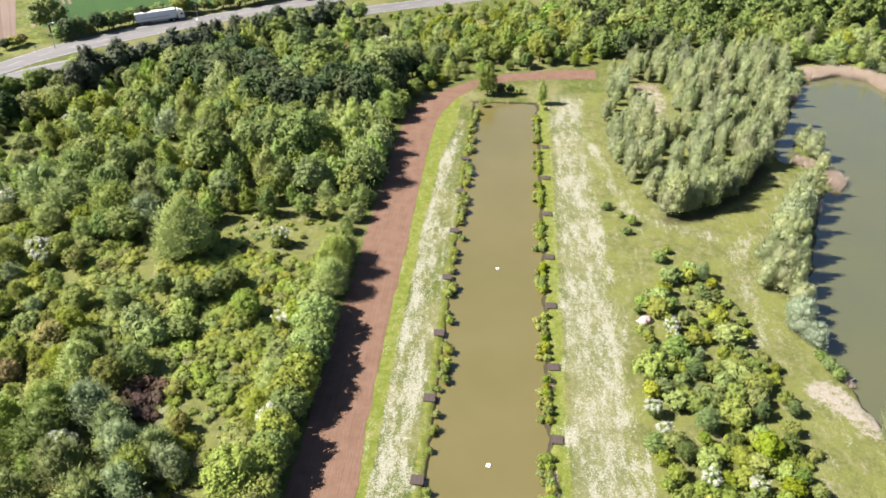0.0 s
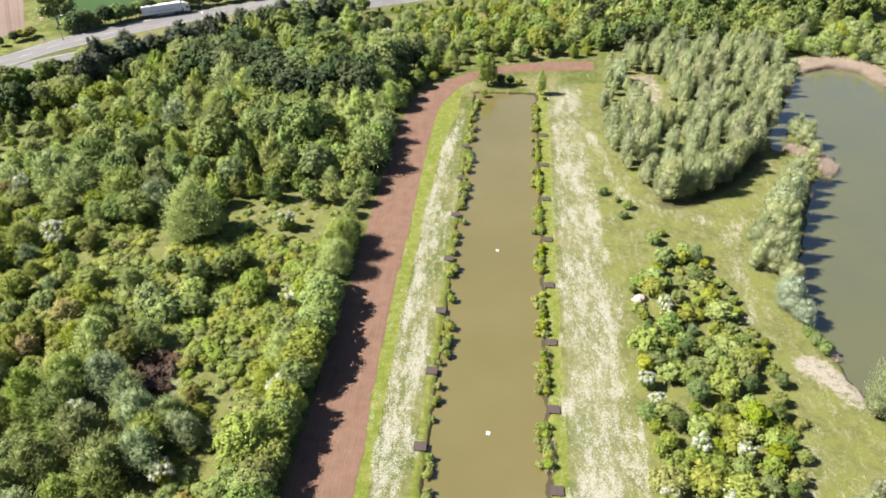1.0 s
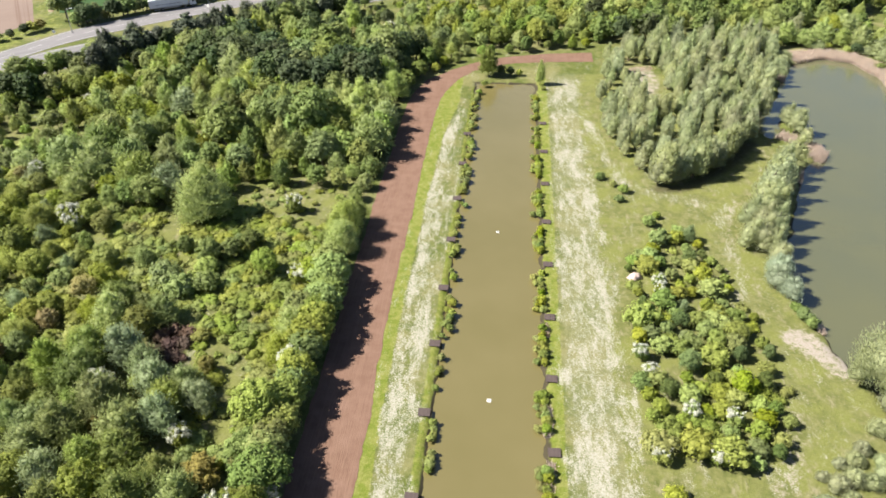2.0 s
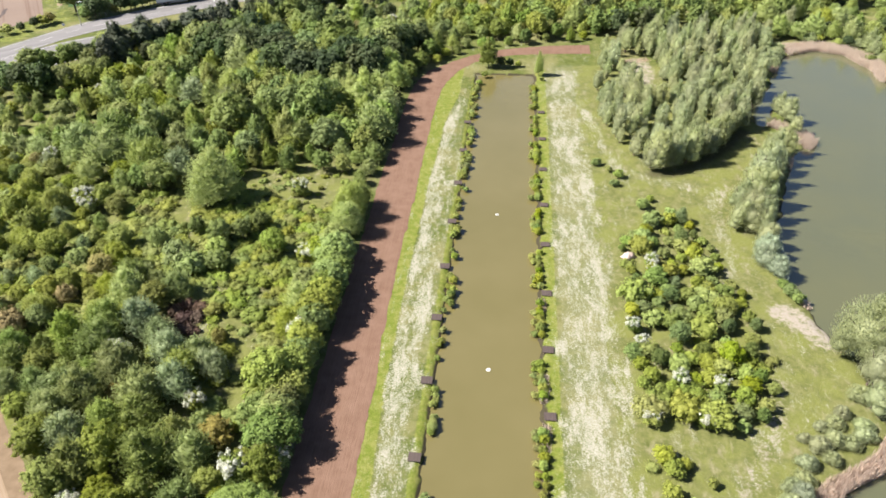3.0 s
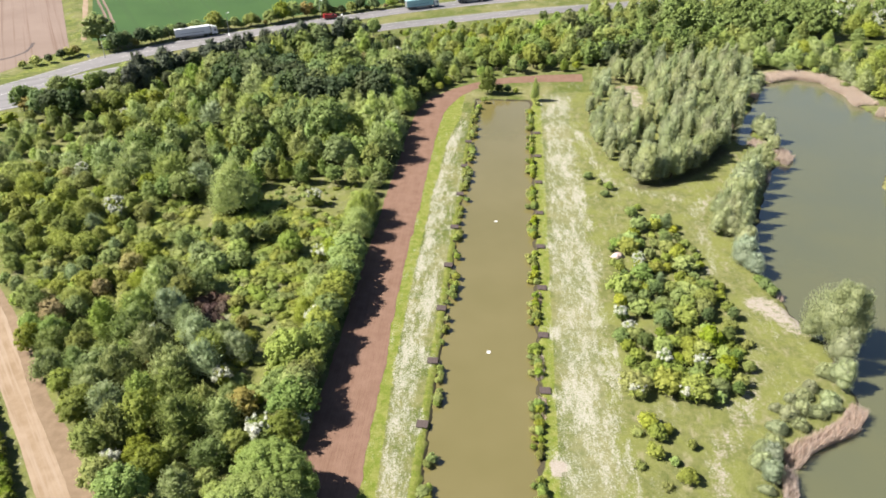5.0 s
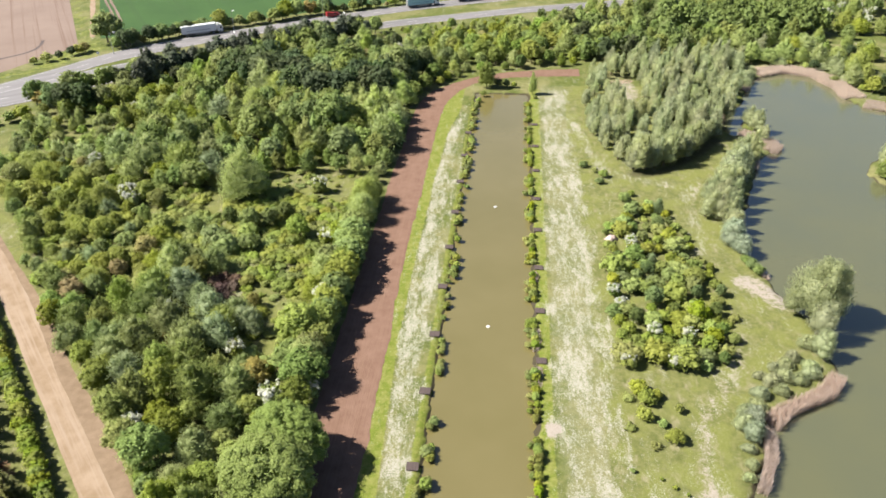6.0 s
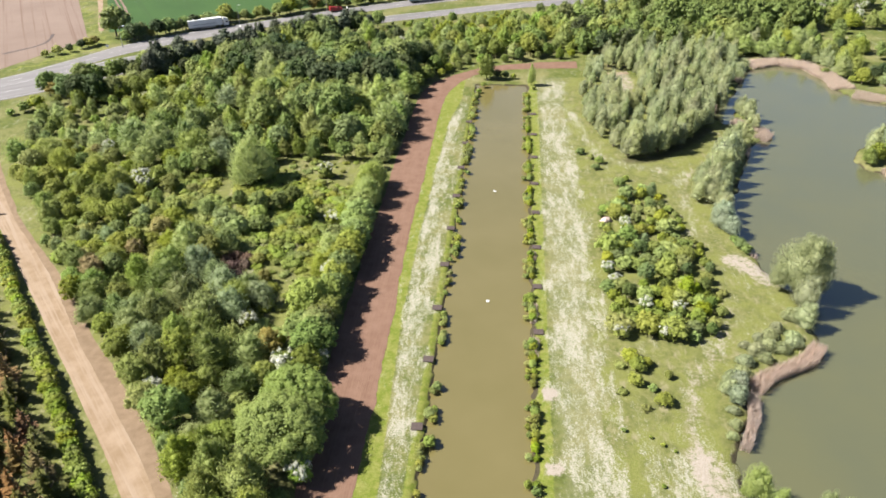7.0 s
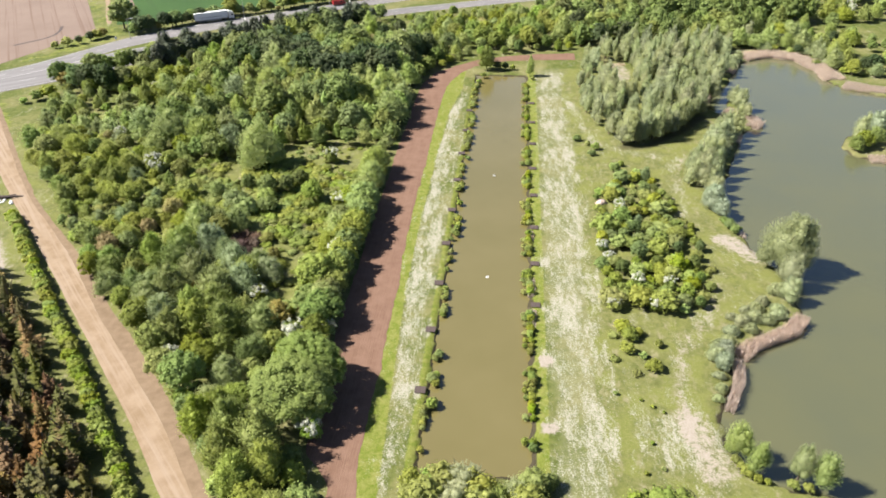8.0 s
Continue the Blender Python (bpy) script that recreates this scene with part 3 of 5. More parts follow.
# ---- plants ----
def ball(level):
    bm = bmesh.new()
    bmesh.ops.create_icosphere(bm, subdivisions=level, radius=1)
    bm.verts.ensure_lookup_table()
    v = np.array([v.co[:] for v in bm.verts])
    f = np.array([[w.index for w in p.verts] for p in bm.faces])
    bm.free()
    return v, f


BALLS = {n: ball(n) for n in (1, 2, 3)}


def ripple(rng, p, wave):
    """Smooth random relief over points, about -1 to 1, with bumps of about the given length."""
    out = np.zeros(len(p))
    for k in range(7):
        d = rng.normal(0, 1, 3)
        d /= np.linalg.norm(d)
        out += np.sin(p @ d * 6.283 / (wave * rng.uniform(0.6, 1.5)) + rng.uniform(0, 6.28))
    return out / 3.2


def leaves(rng, clumps, cover, size, slim=0.6, jitter=0.6, core=0.72, fuzz=0.48, level=2, shoot=0.0, relief=0.12, wave=1.0, up=0.75):
    """Leaf sprays over clumps (centre, radii) with an uneven leafy mass inside each; what lies hidden inside is left out."""
    C = np.array([c for c, r in clumps], float)
    R = np.array([r for c, r in clumps], float)
    heart = C.mean(0)
    ball_v, ball_f = BALLS[level]
    V, F, n0 = [], [], 0

    def hidden(p, skip, factor):
        out = np.zeros(len(p), bool)
        for j in range(len(C)):
            if j != skip:
                out |= (((p - C[j]) / (R[j] * factor)) ** 2).sum(1) < 1
        return out
    for i, (c, r) in enumerate(zip(C, R)):
        v = c + ball_v * r * core
        v = v + ball_v * (ripple(rng, v, wave) * relief + ripple(rng, v, wave * 0.4) * relief * 0.6)[:, None]
        v[:, 2] = np.maximum(v[:, 2], 0.0)
        dead = hidden(v, i, core * 0.93) | (v[:, 2] <= 0.0)
        f = ball_f[~dead[ball_f].all(1)]
        used = np.unique(f)
        back = np.zeros(len(v), int)
        back[used] = np.arange(len(used))
        V.append(v[used])
        F += (back[f] + n0).tolist()
        n0 += len(used)
        area = 4.19 * (r[0] * r[1] + r[0] * r[2] + r[1] * r[2])
        k = max(4, int(cover * area / (0.5 * size * size * slim)))
        d = rng.normal(0, 1, (k, 3))
        d /= np.linalg.norm(d, axis=1)[:, None]
        p = c + d * r * (core + 0.02 + fuzz * rng.uniform(0, 1, (k, 1)) ** 1.5)
        ok = ~hidden(p, i, core) & (d[:, 2] > -0.5) & (p[:, 2] > 0.1)
        p, d = p[ok], d[ok]
        k = len(p)
        if not k:
            continue
        out = p - heart
        out /= np.linalg.norm(out, axis=1)[:, None] + 1e-9
        nrm = d / r * r.mean() + 0.6 * out + rng.normal(0, jitter, (k, 3)) + [0, 0, up]
        nrm /= np.linalg.norm(nrm, axis=1)[:, None]
        t = np.cross(nrm, rng.normal(0, 1, (k, 3)))
        t /= np.linalg.norm(t, axis=1)[:, None] + 1e-9
        if shoot:
            t = (1 - shoot) * t + shoot * (np.array([0, 0, 1.0]) + 0.5 * d)
            t /= np.linalg.norm(t, axis=1)[:, None] + 1e-9
            nrm = nrm - t * (nrm * t).sum(1)[:, None]
            nrm /= np.linalg.norm(nrm, axis=1)[:, None] + 1e-9
        b = np.cross(nrm, t)
        L = size * rng.uniform(0.6, 1.4, (k, 1))
        W = L * slim
        q = np.stack([p - t * L * 0.4 - b * W / 2, p - t * L * 0.4 + b * W / 2 + nrm * 0.08 * L, p + t * L * 0.6], 1)
        V.append(q.reshape(-1, 3))
        F += (n0 + np.arange(3 * k).reshape(-1, 3)).tolist()
        n0 += 3 * k
    return np.concatenate(V), F


def trunk_mesh(rng, height, radius, limbs, spread):
    bm = bmesh.new()
    lean = rng.uniform(-0.1, 0.1, 2) * height
    top = (lean[0], lean[1], height * 0.75)
    mid = (lean[0] * 0.3, lean[1] * 0.3, height * 0.35)
    rod(bm, (0, 0, -0.15), mid, radius, radius * 0.7, 6)
    rod(bm, mid, top, radius * 0.7, radius * 0.2, 6)
    for i in range(limbs):
        a = 6.283 * (i + rng.uniform(0, 0.6)) / limbs
        z = height * rng.uniform(0.25, 0.45)
        s = z / (height * 0.35)
        base = (mid[0] * min(1, s), mid[1] * min(1, s), min(z, mid[2]))
        rod(bm, base, (math.cos(a) * spread * 0.65, math.sin(a) * spread * 0.65, height * rng.uniform(0.55, 0.75)), radius * 0.45, radius * 0.12, 5)
    me = bpy.data.meshes.new("trunk")
    bm.to_mesh(me)
    bm.free()
    me.materials.append(BARK)
    return me


def dome(rng, R, H, base, k, rc):
    """Clumps of uneven size over an uneven crown that reaches down to the ground cover."""
    hh = (H - base) * 0.5
    out = [((0, 0, base + hh * 0.95), (R * 0.86, R * 0.86, hh * 0.94))]
    bulge = [(rng.uniform(0, 6.28), rng.uniform(0.06, 0.2)) for _ in range(3)]
    for i in range(k):
        el = math.asin(-0.45 + 1.43 * (i + 0.5) / k)
        az = i * 2.39996 + rng.uniform(-0.5, 0.5)
        s = 1 + sum(a * math.cos((n + 1) * az + p) for n, (p, a) in enumerate(bulge)) * (0.3 if k > 60 else 0.8) + rng.uniform(-0.1, 0.1)
        c = rc * rng.choice((0.6, 0.8, 1.0, 1.3)) * rng.uniform(0.9, 1.1)
        rr = max(0.1, R - c * 0.95) * s
        z = base + hh * 0.95 + math.sin(el) * max(0.2, hh * 1.04 - c * 0.75) * rng.uniform(0.92, 1.08)
        out.append(((math.cos(az) * math.cos(el) * rr, math.sin(az) * math.cos(el) * rr, max(z, c * 0.55)), (c, c, c * rng.uniform(0.85, 1.2))))
    return out


def tuft(rng, R, H, k, rc, sway=0.0):
    """A soft crown of upright overlapping plumes, full at the foot and narrowing upwards."""
    out = [((sway * H * 0.3, 0, H * 0.40), (R * 0.80, R * 0.80, H * 0.40))]
    for i in range(k):
        a, u = i * 2.39996 + rng.uniform(-0.4, 0.4), math.sqrt((i + 0.35) / k)
        r = R * 0.64 * u * rng.uniform(0.85, 1.12)
        top = H * rng.uniform(0.84, 1.06) * (1 - 0.40 * u * u)
        c = R * rc * rng.uniform(0.85, 1.15)
        for z, w in ((0.36, 1.1), (0.62, 0.95), (0.84, 0.6)):
            bend = sway * H * z ** 1.4
            out.append(((math.cos(a) * r * (1.05 - 0.25 * z) + bend, math.sin(a) * r * (1.05 - 0.25 * z), top * z),
                        (c * w * rng.uniform(0.9, 1.12), c * w * rng.uniform(0.9, 1.12), top * rng.uniform(0.18, 0.22))))
    return out


def spruce(rng, R, H, tiers):
    """Whorls of drooping boughs with side twigs, narrowing to a spire, round a thin dark heart."""
    V, F = [], []

    def blade(p, q, w):
        n = len(V)
        side = (q - p).cross(Vector((0, 0, 1)))
        side = side.normalized() * w if side.length > 1e-6 else Vector((w, 0, 0))
        mid = p.lerp(q, 0.4) + Vector((0, 0, w * 0.35))
        V.extend((p, mid + side, q, mid - side))
        F.extend(((n, n + 1, n + 2), (n, n + 2, n + 3)))
    for i in range(tiers):
        u = (i + rng.uniform(-0.25, 0.25)) / tiers
        h = H * (0.06 + 0.88 * max(u, 0))
        reach = R * (1 - max(u, 0)) ** 0.8 + 0.12
        count = max(4, int(9 * (1 - u)))
        for j in range(count):
            a = 6.283 * (j + rng.uniform(0, 0.8)) / count + i * 2.4
            r = reach * rng.uniform(0.6, 1.15)
            out = Vector((math.cos(a), math.sin(a), 0))
            across = Vector((-out.y, out.x, 0))
            root = Vector((0, 0, h))
            tip = root + out * r + Vector((0, 0, r * rng.uniform(-0.25, 0.35)))
            blade(root, tip, 0.10 * r + 0.05)
            for k in range(3):
                p = root.lerp(tip, 0.38 + 0.2 * k)
                long = r * (0.42 - 0.09 * k) * rng.uniform(0.8, 1.2)
                for side in (-1, 1):
                    blade(p, p + across * side * long * 0.75 + out * long * 0.6 + Vector((0, 0, long * rng.uniform(-0.1, 0.35))), 0.16 * long + 0.02)
    blade(Vector((0, 0, H * 0.9)), Vector((0.05, 0, H)), 0.10)
    n = len(V)
    for h, r in ((0.06, 0.42), (0.35, 0.30), (0.92, 0.03)):
        for j in range(7):
            q = r * R * rng.uniform(0.8, 1.2)
            V.append(Vector((math.cos(j * 0.8976) * q, math.sin(j * 0.8976) * q, h * H)))
    F.extend((n + 7 * i + j, n + 7 * i + (j + 1) % 7, n + 7 * i + 7 + (j + 1) % 7, n + 7 * i + 7 + j) for i in range(2) for j in range(7))
    return np.array([tuple(p) for p in V]), F


# kind: (form, crown radius, height, clumps, clump radius, share of surface under leaf sprays, spray size, leaf)
KINDS = {
    "sallow_tree": ("tuft", 3.2, 6.6, 5, 0.42, 0.32, 0.34, "sallow"),
    "silky_sallow": ("tuft", 3.1, 6.4, 4, 0.46, 0.32, 0.3, "silky"),
    "grey_sallow": ("tuft", 2.4, 5.0, 4, 0.46, 0.36, 0.28, "grey"),
    "yellow_sallow": ("tuft", 3.2, 6.0, 5, 0.44, 0.42, 0.30, "yellow"),
    "aspen_tree": ("tuft", 2.8, 7.2, 6, 0.38, 0.36, 0.36, "ash"),
    "ash_tree": ("dome", 2.9, 6.4, 42, 0.64, 0.42, 0.32, "ash"),
    "field_maple": ("dome", 2.6, 5.4, 36, 0.58, 0.42, 0.30, "field_maple"),
    "oak_tree": ("dome", 3.5, 8.0, 32, 0.95, 0.36, 0.38, "oak"),
    "dark_oak": ("dome", 3.2, 7.4, 28, 0.90, 0.36, 0.4, "dark_oak"),
    "round_maple": ("dome", 6.1, 10.4, 190, 0.78, 0.5, 0.3, "round"),
    "pale_sallow": ("tuft", 3.8, 8.8, 7, 0.40, 0.45, 0.28, "silky"),
    "willow_tree": ("tuft", 2.6, 8.6, 3, 0.46, 0.42, 0.36, "willow"),
    "willow_scrub": ("tuft", 2.6, 2.9, 6, 0.42, 0.42, 0.28, "willow"),
    "silver_willow": ("tuft", 2.3, 4.8, 4, 0.46, 0.42, 0.28, "silver"),
    "weeping_willow": ("tuft", 4.6, 10.2, 13, 0.30, 0.6, 0.34, "weeping"),
    "bramble_bush": ("dome", 2.2, 1.25, 6, 0.75, 0.24, 0.34, "bramble"),
    "rust_bush": ("dome", 2.0, 4.0, 16, 0.70, 0.36, 0.3, "rust"),
    "hawthorn_bush": ("dome", 2.0, 4.0, 16, 0.66, 0.3, 0.3, "ash"),
    "dead_bramble": ("dome", 1.6, 1.2, 7, 0.65, 0.3, 0.30, "dead"),
    "shrub": ("dome", 1.4, 2.2, 14, 0.50, 0.36, 0.24, "field_maple"),
    "green_shrub": ("dome", 1.5, 2.4, 14, 0.54, 0.28, 0.28, "ash"),
    "grey_shrub": ("dome", 1.45, 2.3, 11, 0.62, 0.36, 0.26, "sallow"),
    "pale_shrub": ("dome", 1.5, 2.2, 11, 0.60, 0.28, 0.26, "soft_olive"),
    "pine_tree": ("dome", 2.3, 9.0, 22, 0.85, 0.4, 0.4, "pine"),
    "spruce_tree": ("spruce", 2.3, 9.8, 17, 0, 0, 0, "spruce"),
    "brown_spruce": ("spruce", 2.1, 9.4, 16, 0, 0, 0, "brown_spruce"),
    "hedge_bush": ("dome", 1.5, 2.6, 12, 0.58, 0.22, 0.3, "hedge"),
    "bank_sedge": ("dome", 0.75, 1.1, 5, 0.42, 0.3, 0.26, "sedge"),
}
WORDS = {
    "sallow_tree": ("grey-green sallow tree in dense scrub woodland", "tree"),
    "silky_sallow": ("soft pale-green sallow with fine leaves in woodland", "tree"),
    "grey_sallow": ("soft grey-green sallow among darker woodland", "tree"),
    "yellow_sallow": ("soft yellow-green sallow standing out in woodland", "tree"),
    "aspen_tree": ("upright mid-green young tree with ragged crown", "tree"),
    "ash_tree": ("mid-green broadleaf tree in dense scrub woodland", "tree"),
    "field_maple": ("bright yellow-green young tree in fresh leaf", "tree"),
    "oak_tree": ("tall dark-green broadleaf tree with a full crown", "tree"),
    "dark_oak": ("dark-green broadleaf tree, leaf colour deepened for a shaded belt", "tree"),
    "round_maple": ("large rounded maple with dense fresh green leaves", "tree"),
    "pale_sallow": ("large rounded pale-green sallow at the clearing's edge", "tree"),
    "willow_tree": ("pale silvery-green willow with upright shoots", "tree"),
    "willow_scrub": ("pale feathery willow scrub near the water", "bush"),
    "silver_willow": ("low silver-grey willow beside the lake shore", "tree"),
    "weeping_willow": ("broad pale-green willow leaning over the lake", "tree"),
    "bramble_bush": ("low sprawling green bramble scrub in rough grass", "bush"),
    "rust_bush": ("olive and rust-coloured bush in new leaf", "bush"),
    "hawthorn_bush": ("hawthorn bush carrying white spring blossom", "bush"),
    "dead_bramble": ("dead reddish-brown bramble in a hollow, colour darkened for shade", "bush"),
    "shrub": ("small bright yellow-green shrub in rough grass", "bush"),
    "green_shrub": ("rounded mid-green shrub in rough meadow", "bush"),
    "grey_shrub": ("rounded grey-green shrub in rough meadow", "bush"),
    "pale_shrub": ("rounded pale green shrub in rough meadow", "bush"),
    "pine_tree": ("dark pine with an open ragged crown", "tree"),
    "spruce_tree": ("dark green spruce in a conifer row", "tree"),
    "brown_spruce": ("dying spruce with brown needles", "tree"),
    "hedge_bush": ("green hedge bush in a dense row", "hedge bush"),
    "bank_sedge": ("clump of green sedge on the water's edge", "sedge"),
}
STOCK = {}


def crown_mesh(kind, rng, far=0):
    """Crowns farther off take fewer, larger sprays."""
    form, R, H, k, rc, cover, size, leaf = KINDS[kind]
    size *= (1.0, 1.5, 2.2)[far]
    k = k * 2 // 3 if far == 2 and form == "dome" else k
    level = 1 if far or k > 20 else 2
    if form == "dome":
        clumps = dome(rng, R, H, H * (0.04 if H < 6 else 0.08), k, rc)
        return leaves(rng, clumps, cover, size, level=level, relief=0.2 * rc, wave=rc * 0.8)
    if form == "tuft":
        if leaf in ("willow", "silver", "weeping"):
            return leaves(rng, tuft(rng, R, H, k, rc, 0.15), cover, (0.36, 0.56, 0.9)[far], slim=0.26, jitter=0.2, core=0.78, fuzz=0.40, level=1, shoot=0.7, relief=0.05 * R, wave=0.3 * R)
        return leaves(rng, tuft(rng, R, H, k, rc, 0.03), cover * 1.1, size * 1.2, slim=0.30, jitter=0.45, core=0.74, fuzz=0.46, level=1, shoot=0.5, relief=0.05 * R, wave=0.3 * R)
    return spruce(rng, R, H, k)


def sapling(kind, variant, far=0):
    """The first plant of a kind and variant: an Empty with trunk and crown."""
    rng = np.random.RandomState(sum(map(ord, kind)) * 11 + variant)
    _, R, H, _, rc, _, _, leaf = KINDS[kind]
    top = empty(kind, Matrix.Identity(4), *WORDS[kind])
    v, f = crown_mesh(kind, rng, far)
    part("crown", mesh_of("crown", v, f, LEAF[leaf], True), None, top)
    if kind == "hawthorn_bush":
        form_clumps = dome(rng, R * 1.1, H * 1.08, H * 0.3, 18, rc * 0.8)[7:]
        v, f = leaves(rng, form_clumps, 0.45, 0.24, jitter=0.7, core=0.66, fuzz=0.5, level=1)
        part("blossom", mesh_of("blossom", v, f, BLOSSOM, True), None, top, "white hawthorn blossom")
    if kind not in ("bank_sedge", "dead_bramble", "bramble_bush"):
        part("trunk", trunk_mesh(rng, H, 0.035 * H ** 0.9, 3, R), None, top)
    return top


def plant(kind, x, y, size=1.0, group="", wide=1.0, z=GZ, turn=None):
    rng = np.random.RandomState(int(abs(x) * 977 + abs(y) * 131) % 100000)
    key = (kind, rng.randint(5 if KINDS[kind][3] < 60 else 2), int(y > 125))
    turn = rng.uniform(0, 360) if turn is None else turn
    if KINDS[kind][7] in ("willow", "silver", "weeping"):
        turn = rng.uniform(-35, 35)
    tall = size * rng.uniform(0.92, 1.08)
    m = pose(x, y, z - 0.04, rng.uniform(-4, 4), rng.uniform(-4, 4), turn) @ Matrix.Diagonal((size * wide * rng.uniform(0.86, 1.18), size * wide * rng.uniform(0.86, 1.18), tall, 1))
    if key not in STOCK:
        STOCK[key] = (sapling(*key), m)
        ob = STOCK[key][0]
        ob.matrix_basis = m
    else:
        src, m0 = STOCK[key]
        ob = copy_thing(src, m)
        ob.matrix_basis = m
    if group:
        ob["group"] = group
    return ob


def scatter(poly, gap, seed, keep=None):
    """Even but irregular places in a polygon."""
    rng = np.random.RandomState(seed)
    p = np.array(poly)
    x0, y0 = p.min(0)
    x1, y1 = p.max(0)
    cells, out = {}, []
    tries = int((x1 - x0) * (y1 - y0) / gap ** 2 * 9)
    cand = rng.uniform((x0, y0), (x1, y1), (tries, 2))
    cand = cand[inside(cand[:, 0], cand[:, 1], poly)]
    for x, y in cand:
        i, j = int(x // gap), int(y // gap)
        if any((x - a) ** 2 + (y - b) ** 2 < gap * gap for di in (-1, 0, 1) for dj in (-1, 0, 1) for a, b in cells.get((i + di, j + dj), ())):
            continue
        if keep and not keep(x, y):
            continue
        cells.setdefault((i, j), []).append((x, y))
        out.append((x, y))
    return out


def drift(x, y, s):
    return noise.noise(Vector((x * s, y * s, 3.7)))


CLEARINGS = [[(-74.6, 114.2), (-67.4, 116.3), (-63.9, 110.5), (-57.6, 99.7), (-56.0, 92.2), (-62.8, 99.3), (-73.0, 108.2)],
             [(-60.0, 125.0), (-46.0, 129.0), (-34.0, 128.0), (-32.5, 115.0), (-38.5, 107.0), (-44.0, 111.5), (-54.5, 114.3)],
             [(-47.5, 75.9), (-43.5, 82.0), (-37.6, 68.0), (-35.8, 60.0), (-36.9, 53.8), (-41.4, 56.6), (-42.9, 66.7)],
             [(-57, 80), (-51, 81), (-48.5, 69), (-53, 68)]]


def in_any(x, y, areas):
    return any(inside(np.array(x), np.array(y), c) for c in areas)


BELT = [(-96, 190), (-83, 182), (-61, 177), (-49, 175.5), (-40, 177), (-36, 182), (-33, 193), (-24, 206), (-30, 209), (-42, 196), (-60, 192), (-84, 197), (-97, 201)]
GROVE = [(-66, 122), (-31, 122), (-30, 170), (-42, 171), (-60, 168), (-70, 158)]
FRESH = [(-128, 124), (-110, 128), (-96, 120), (-80, 100), (-66, 84), (-72, 66), (-86, 72), (-104, 94)]
GREY = [(-76, 74), (-56, 72), (-46, 67), (-41, 56), (-37, 49), (-41, 40), (-52, 42), (-62, 50)]
SCRUB = [(-83, 113), (-66, 117), (-38, 118), (-33.5, 97), (-35, 84), (-34, 66), (-34.5, 55), (-42, 52), (-46, 64), (-50, 78), (-58, 84), (-68, 88)]
WOOD = [(-22.5, 2), (-24.5, 14), (-29.5, 21), (-32, 27), (-32.5, 40), (-32.5, 118), (-30.3, 122), (-30.3, 172), (-28, 186), (-21, 198), (-13, 206.5), (0, 214.5), (26, 221), (30, 232), (30, 250), (5, 288), (-47, 262), (-80, 239), (-113, 209),
        (-127, 180), (-142, 166), (-142, 155), (-131, 132), (-116.5, 105.5), (-100.5, 86.2), (-86.5, 69.5), (-73.8, 55.8), (-63.5, 45.8), (-53.8, 35.6), (-47.6, 28), (-41.6, 20), (-35.2, 11), (-27, 2)]


TAKEN = []


def stand(group, kind, *spots):
    """Plants of one kind at (x, y, size)."""
    for x, y, size in spots:
        plant(kind, x, y, size, group)
        TAKEN.append((x, y, KINDS[kind][1] * size * 0.7 + 1.2))


def free(x, y):
    return all((x - a) ** 2 + (y - b) ** 2 > r * r for a, b, r in TAKEN)


# trees that stand out in the wood
W = "scrub woodland"
plant("round_maple", -28.3, 34.0, 0.92, W)
plant("round_maple", -29.0, 27.2, 0.94, W)
TAKEN += [(-28.3, 25.0, 7.5), (-28.3, 34.0, 7.5)]
stand(W, "pale_sallow", (-60.8, 113.6, 1.5), (-30.9, 109.5, 1.1), (-30.6, 103.5, 0.95), (-74.7, 165.8, 1.1), (-31.0, 177.0, 1.0))
stand(W, "silky_sallow", (-104.0, 158.0, 1.4), (-77.0, 183.0, 1.9), (-71.5, 180.0, 1.6), (-41.0, 165.6, 1.5), (-34.6, 168.4, 1.4), (-31.0, 157.4, 1.3), (-34.5, 183.0, 1.5),
      (-36.2, 152.4, 1.4), (-31.2, 148.5, 1.2), (-45.5, 158.0, 1.4), (-39.0, 159.0, 1.4), (-32.0, 164.0, 1.4))
stand(W, "yellow_sallow", (-118.0, 121.0, 1.4), (-112.5, 116.5, 1.2), (-115.0, 106.5, 0.9), (-78.5, 74.0, 0.9), (-33.8, 47.0, 0.45), (-122.0, 111.5, 0.7), (-104.5, 168.0, 1.0))
stand(W, "sallow_tree", (-126.0, 119.0, 1.2), (-99.5, 131.4, 1.55), (-90.3, 125.0, 1.6), (-79.5, 122.5, 1.6), (-84.5, 131.5, 1.5), (-94.0, 138.0, 1.5), (-75.0, 129.5, 1.4),
      (-87.0, 142.0, 1.4), (-45.2, 44.4, 1.4), (-40.2, 45.0, 1.2), (-66.5, 96.5, 0.75), (-63.5, 66.0, 1.3), (-57.5, 60.5, 1.3), (-51.8, 55.0, 1.3), (-60.0, 54.0, 1.2), (-41.3, 31.5, 1.0))
stand(W, "grey_sallow", (-71.5, 121.0, 1.7), (-84.6, 162.2, 1.7), (-58.7, 71.6, 1.6), (-51.5, 64.6, 1.6), (-46.8, 57.5, 1.5), (-58.8, 46.8, 1.5), (-43.4, 62.0, 1.3), (-54.5, 68.5, 1.2))
stand(W, "field_maple", (-95.7, 156.6, 1.5), (-101.2, 120.5, 0.95), (-64.3, 144.0, 1.15), (-80.4, 61.6, 0.95), (-70.4, 60.3, 0.9), (-51.9, 44.2, 1.35), (-46.5, 35.4, 1.1), (-36.4, 41.6, 0.8), (-76.5, 81.0, 0.9), (-90.0, 92.0, 0.9))
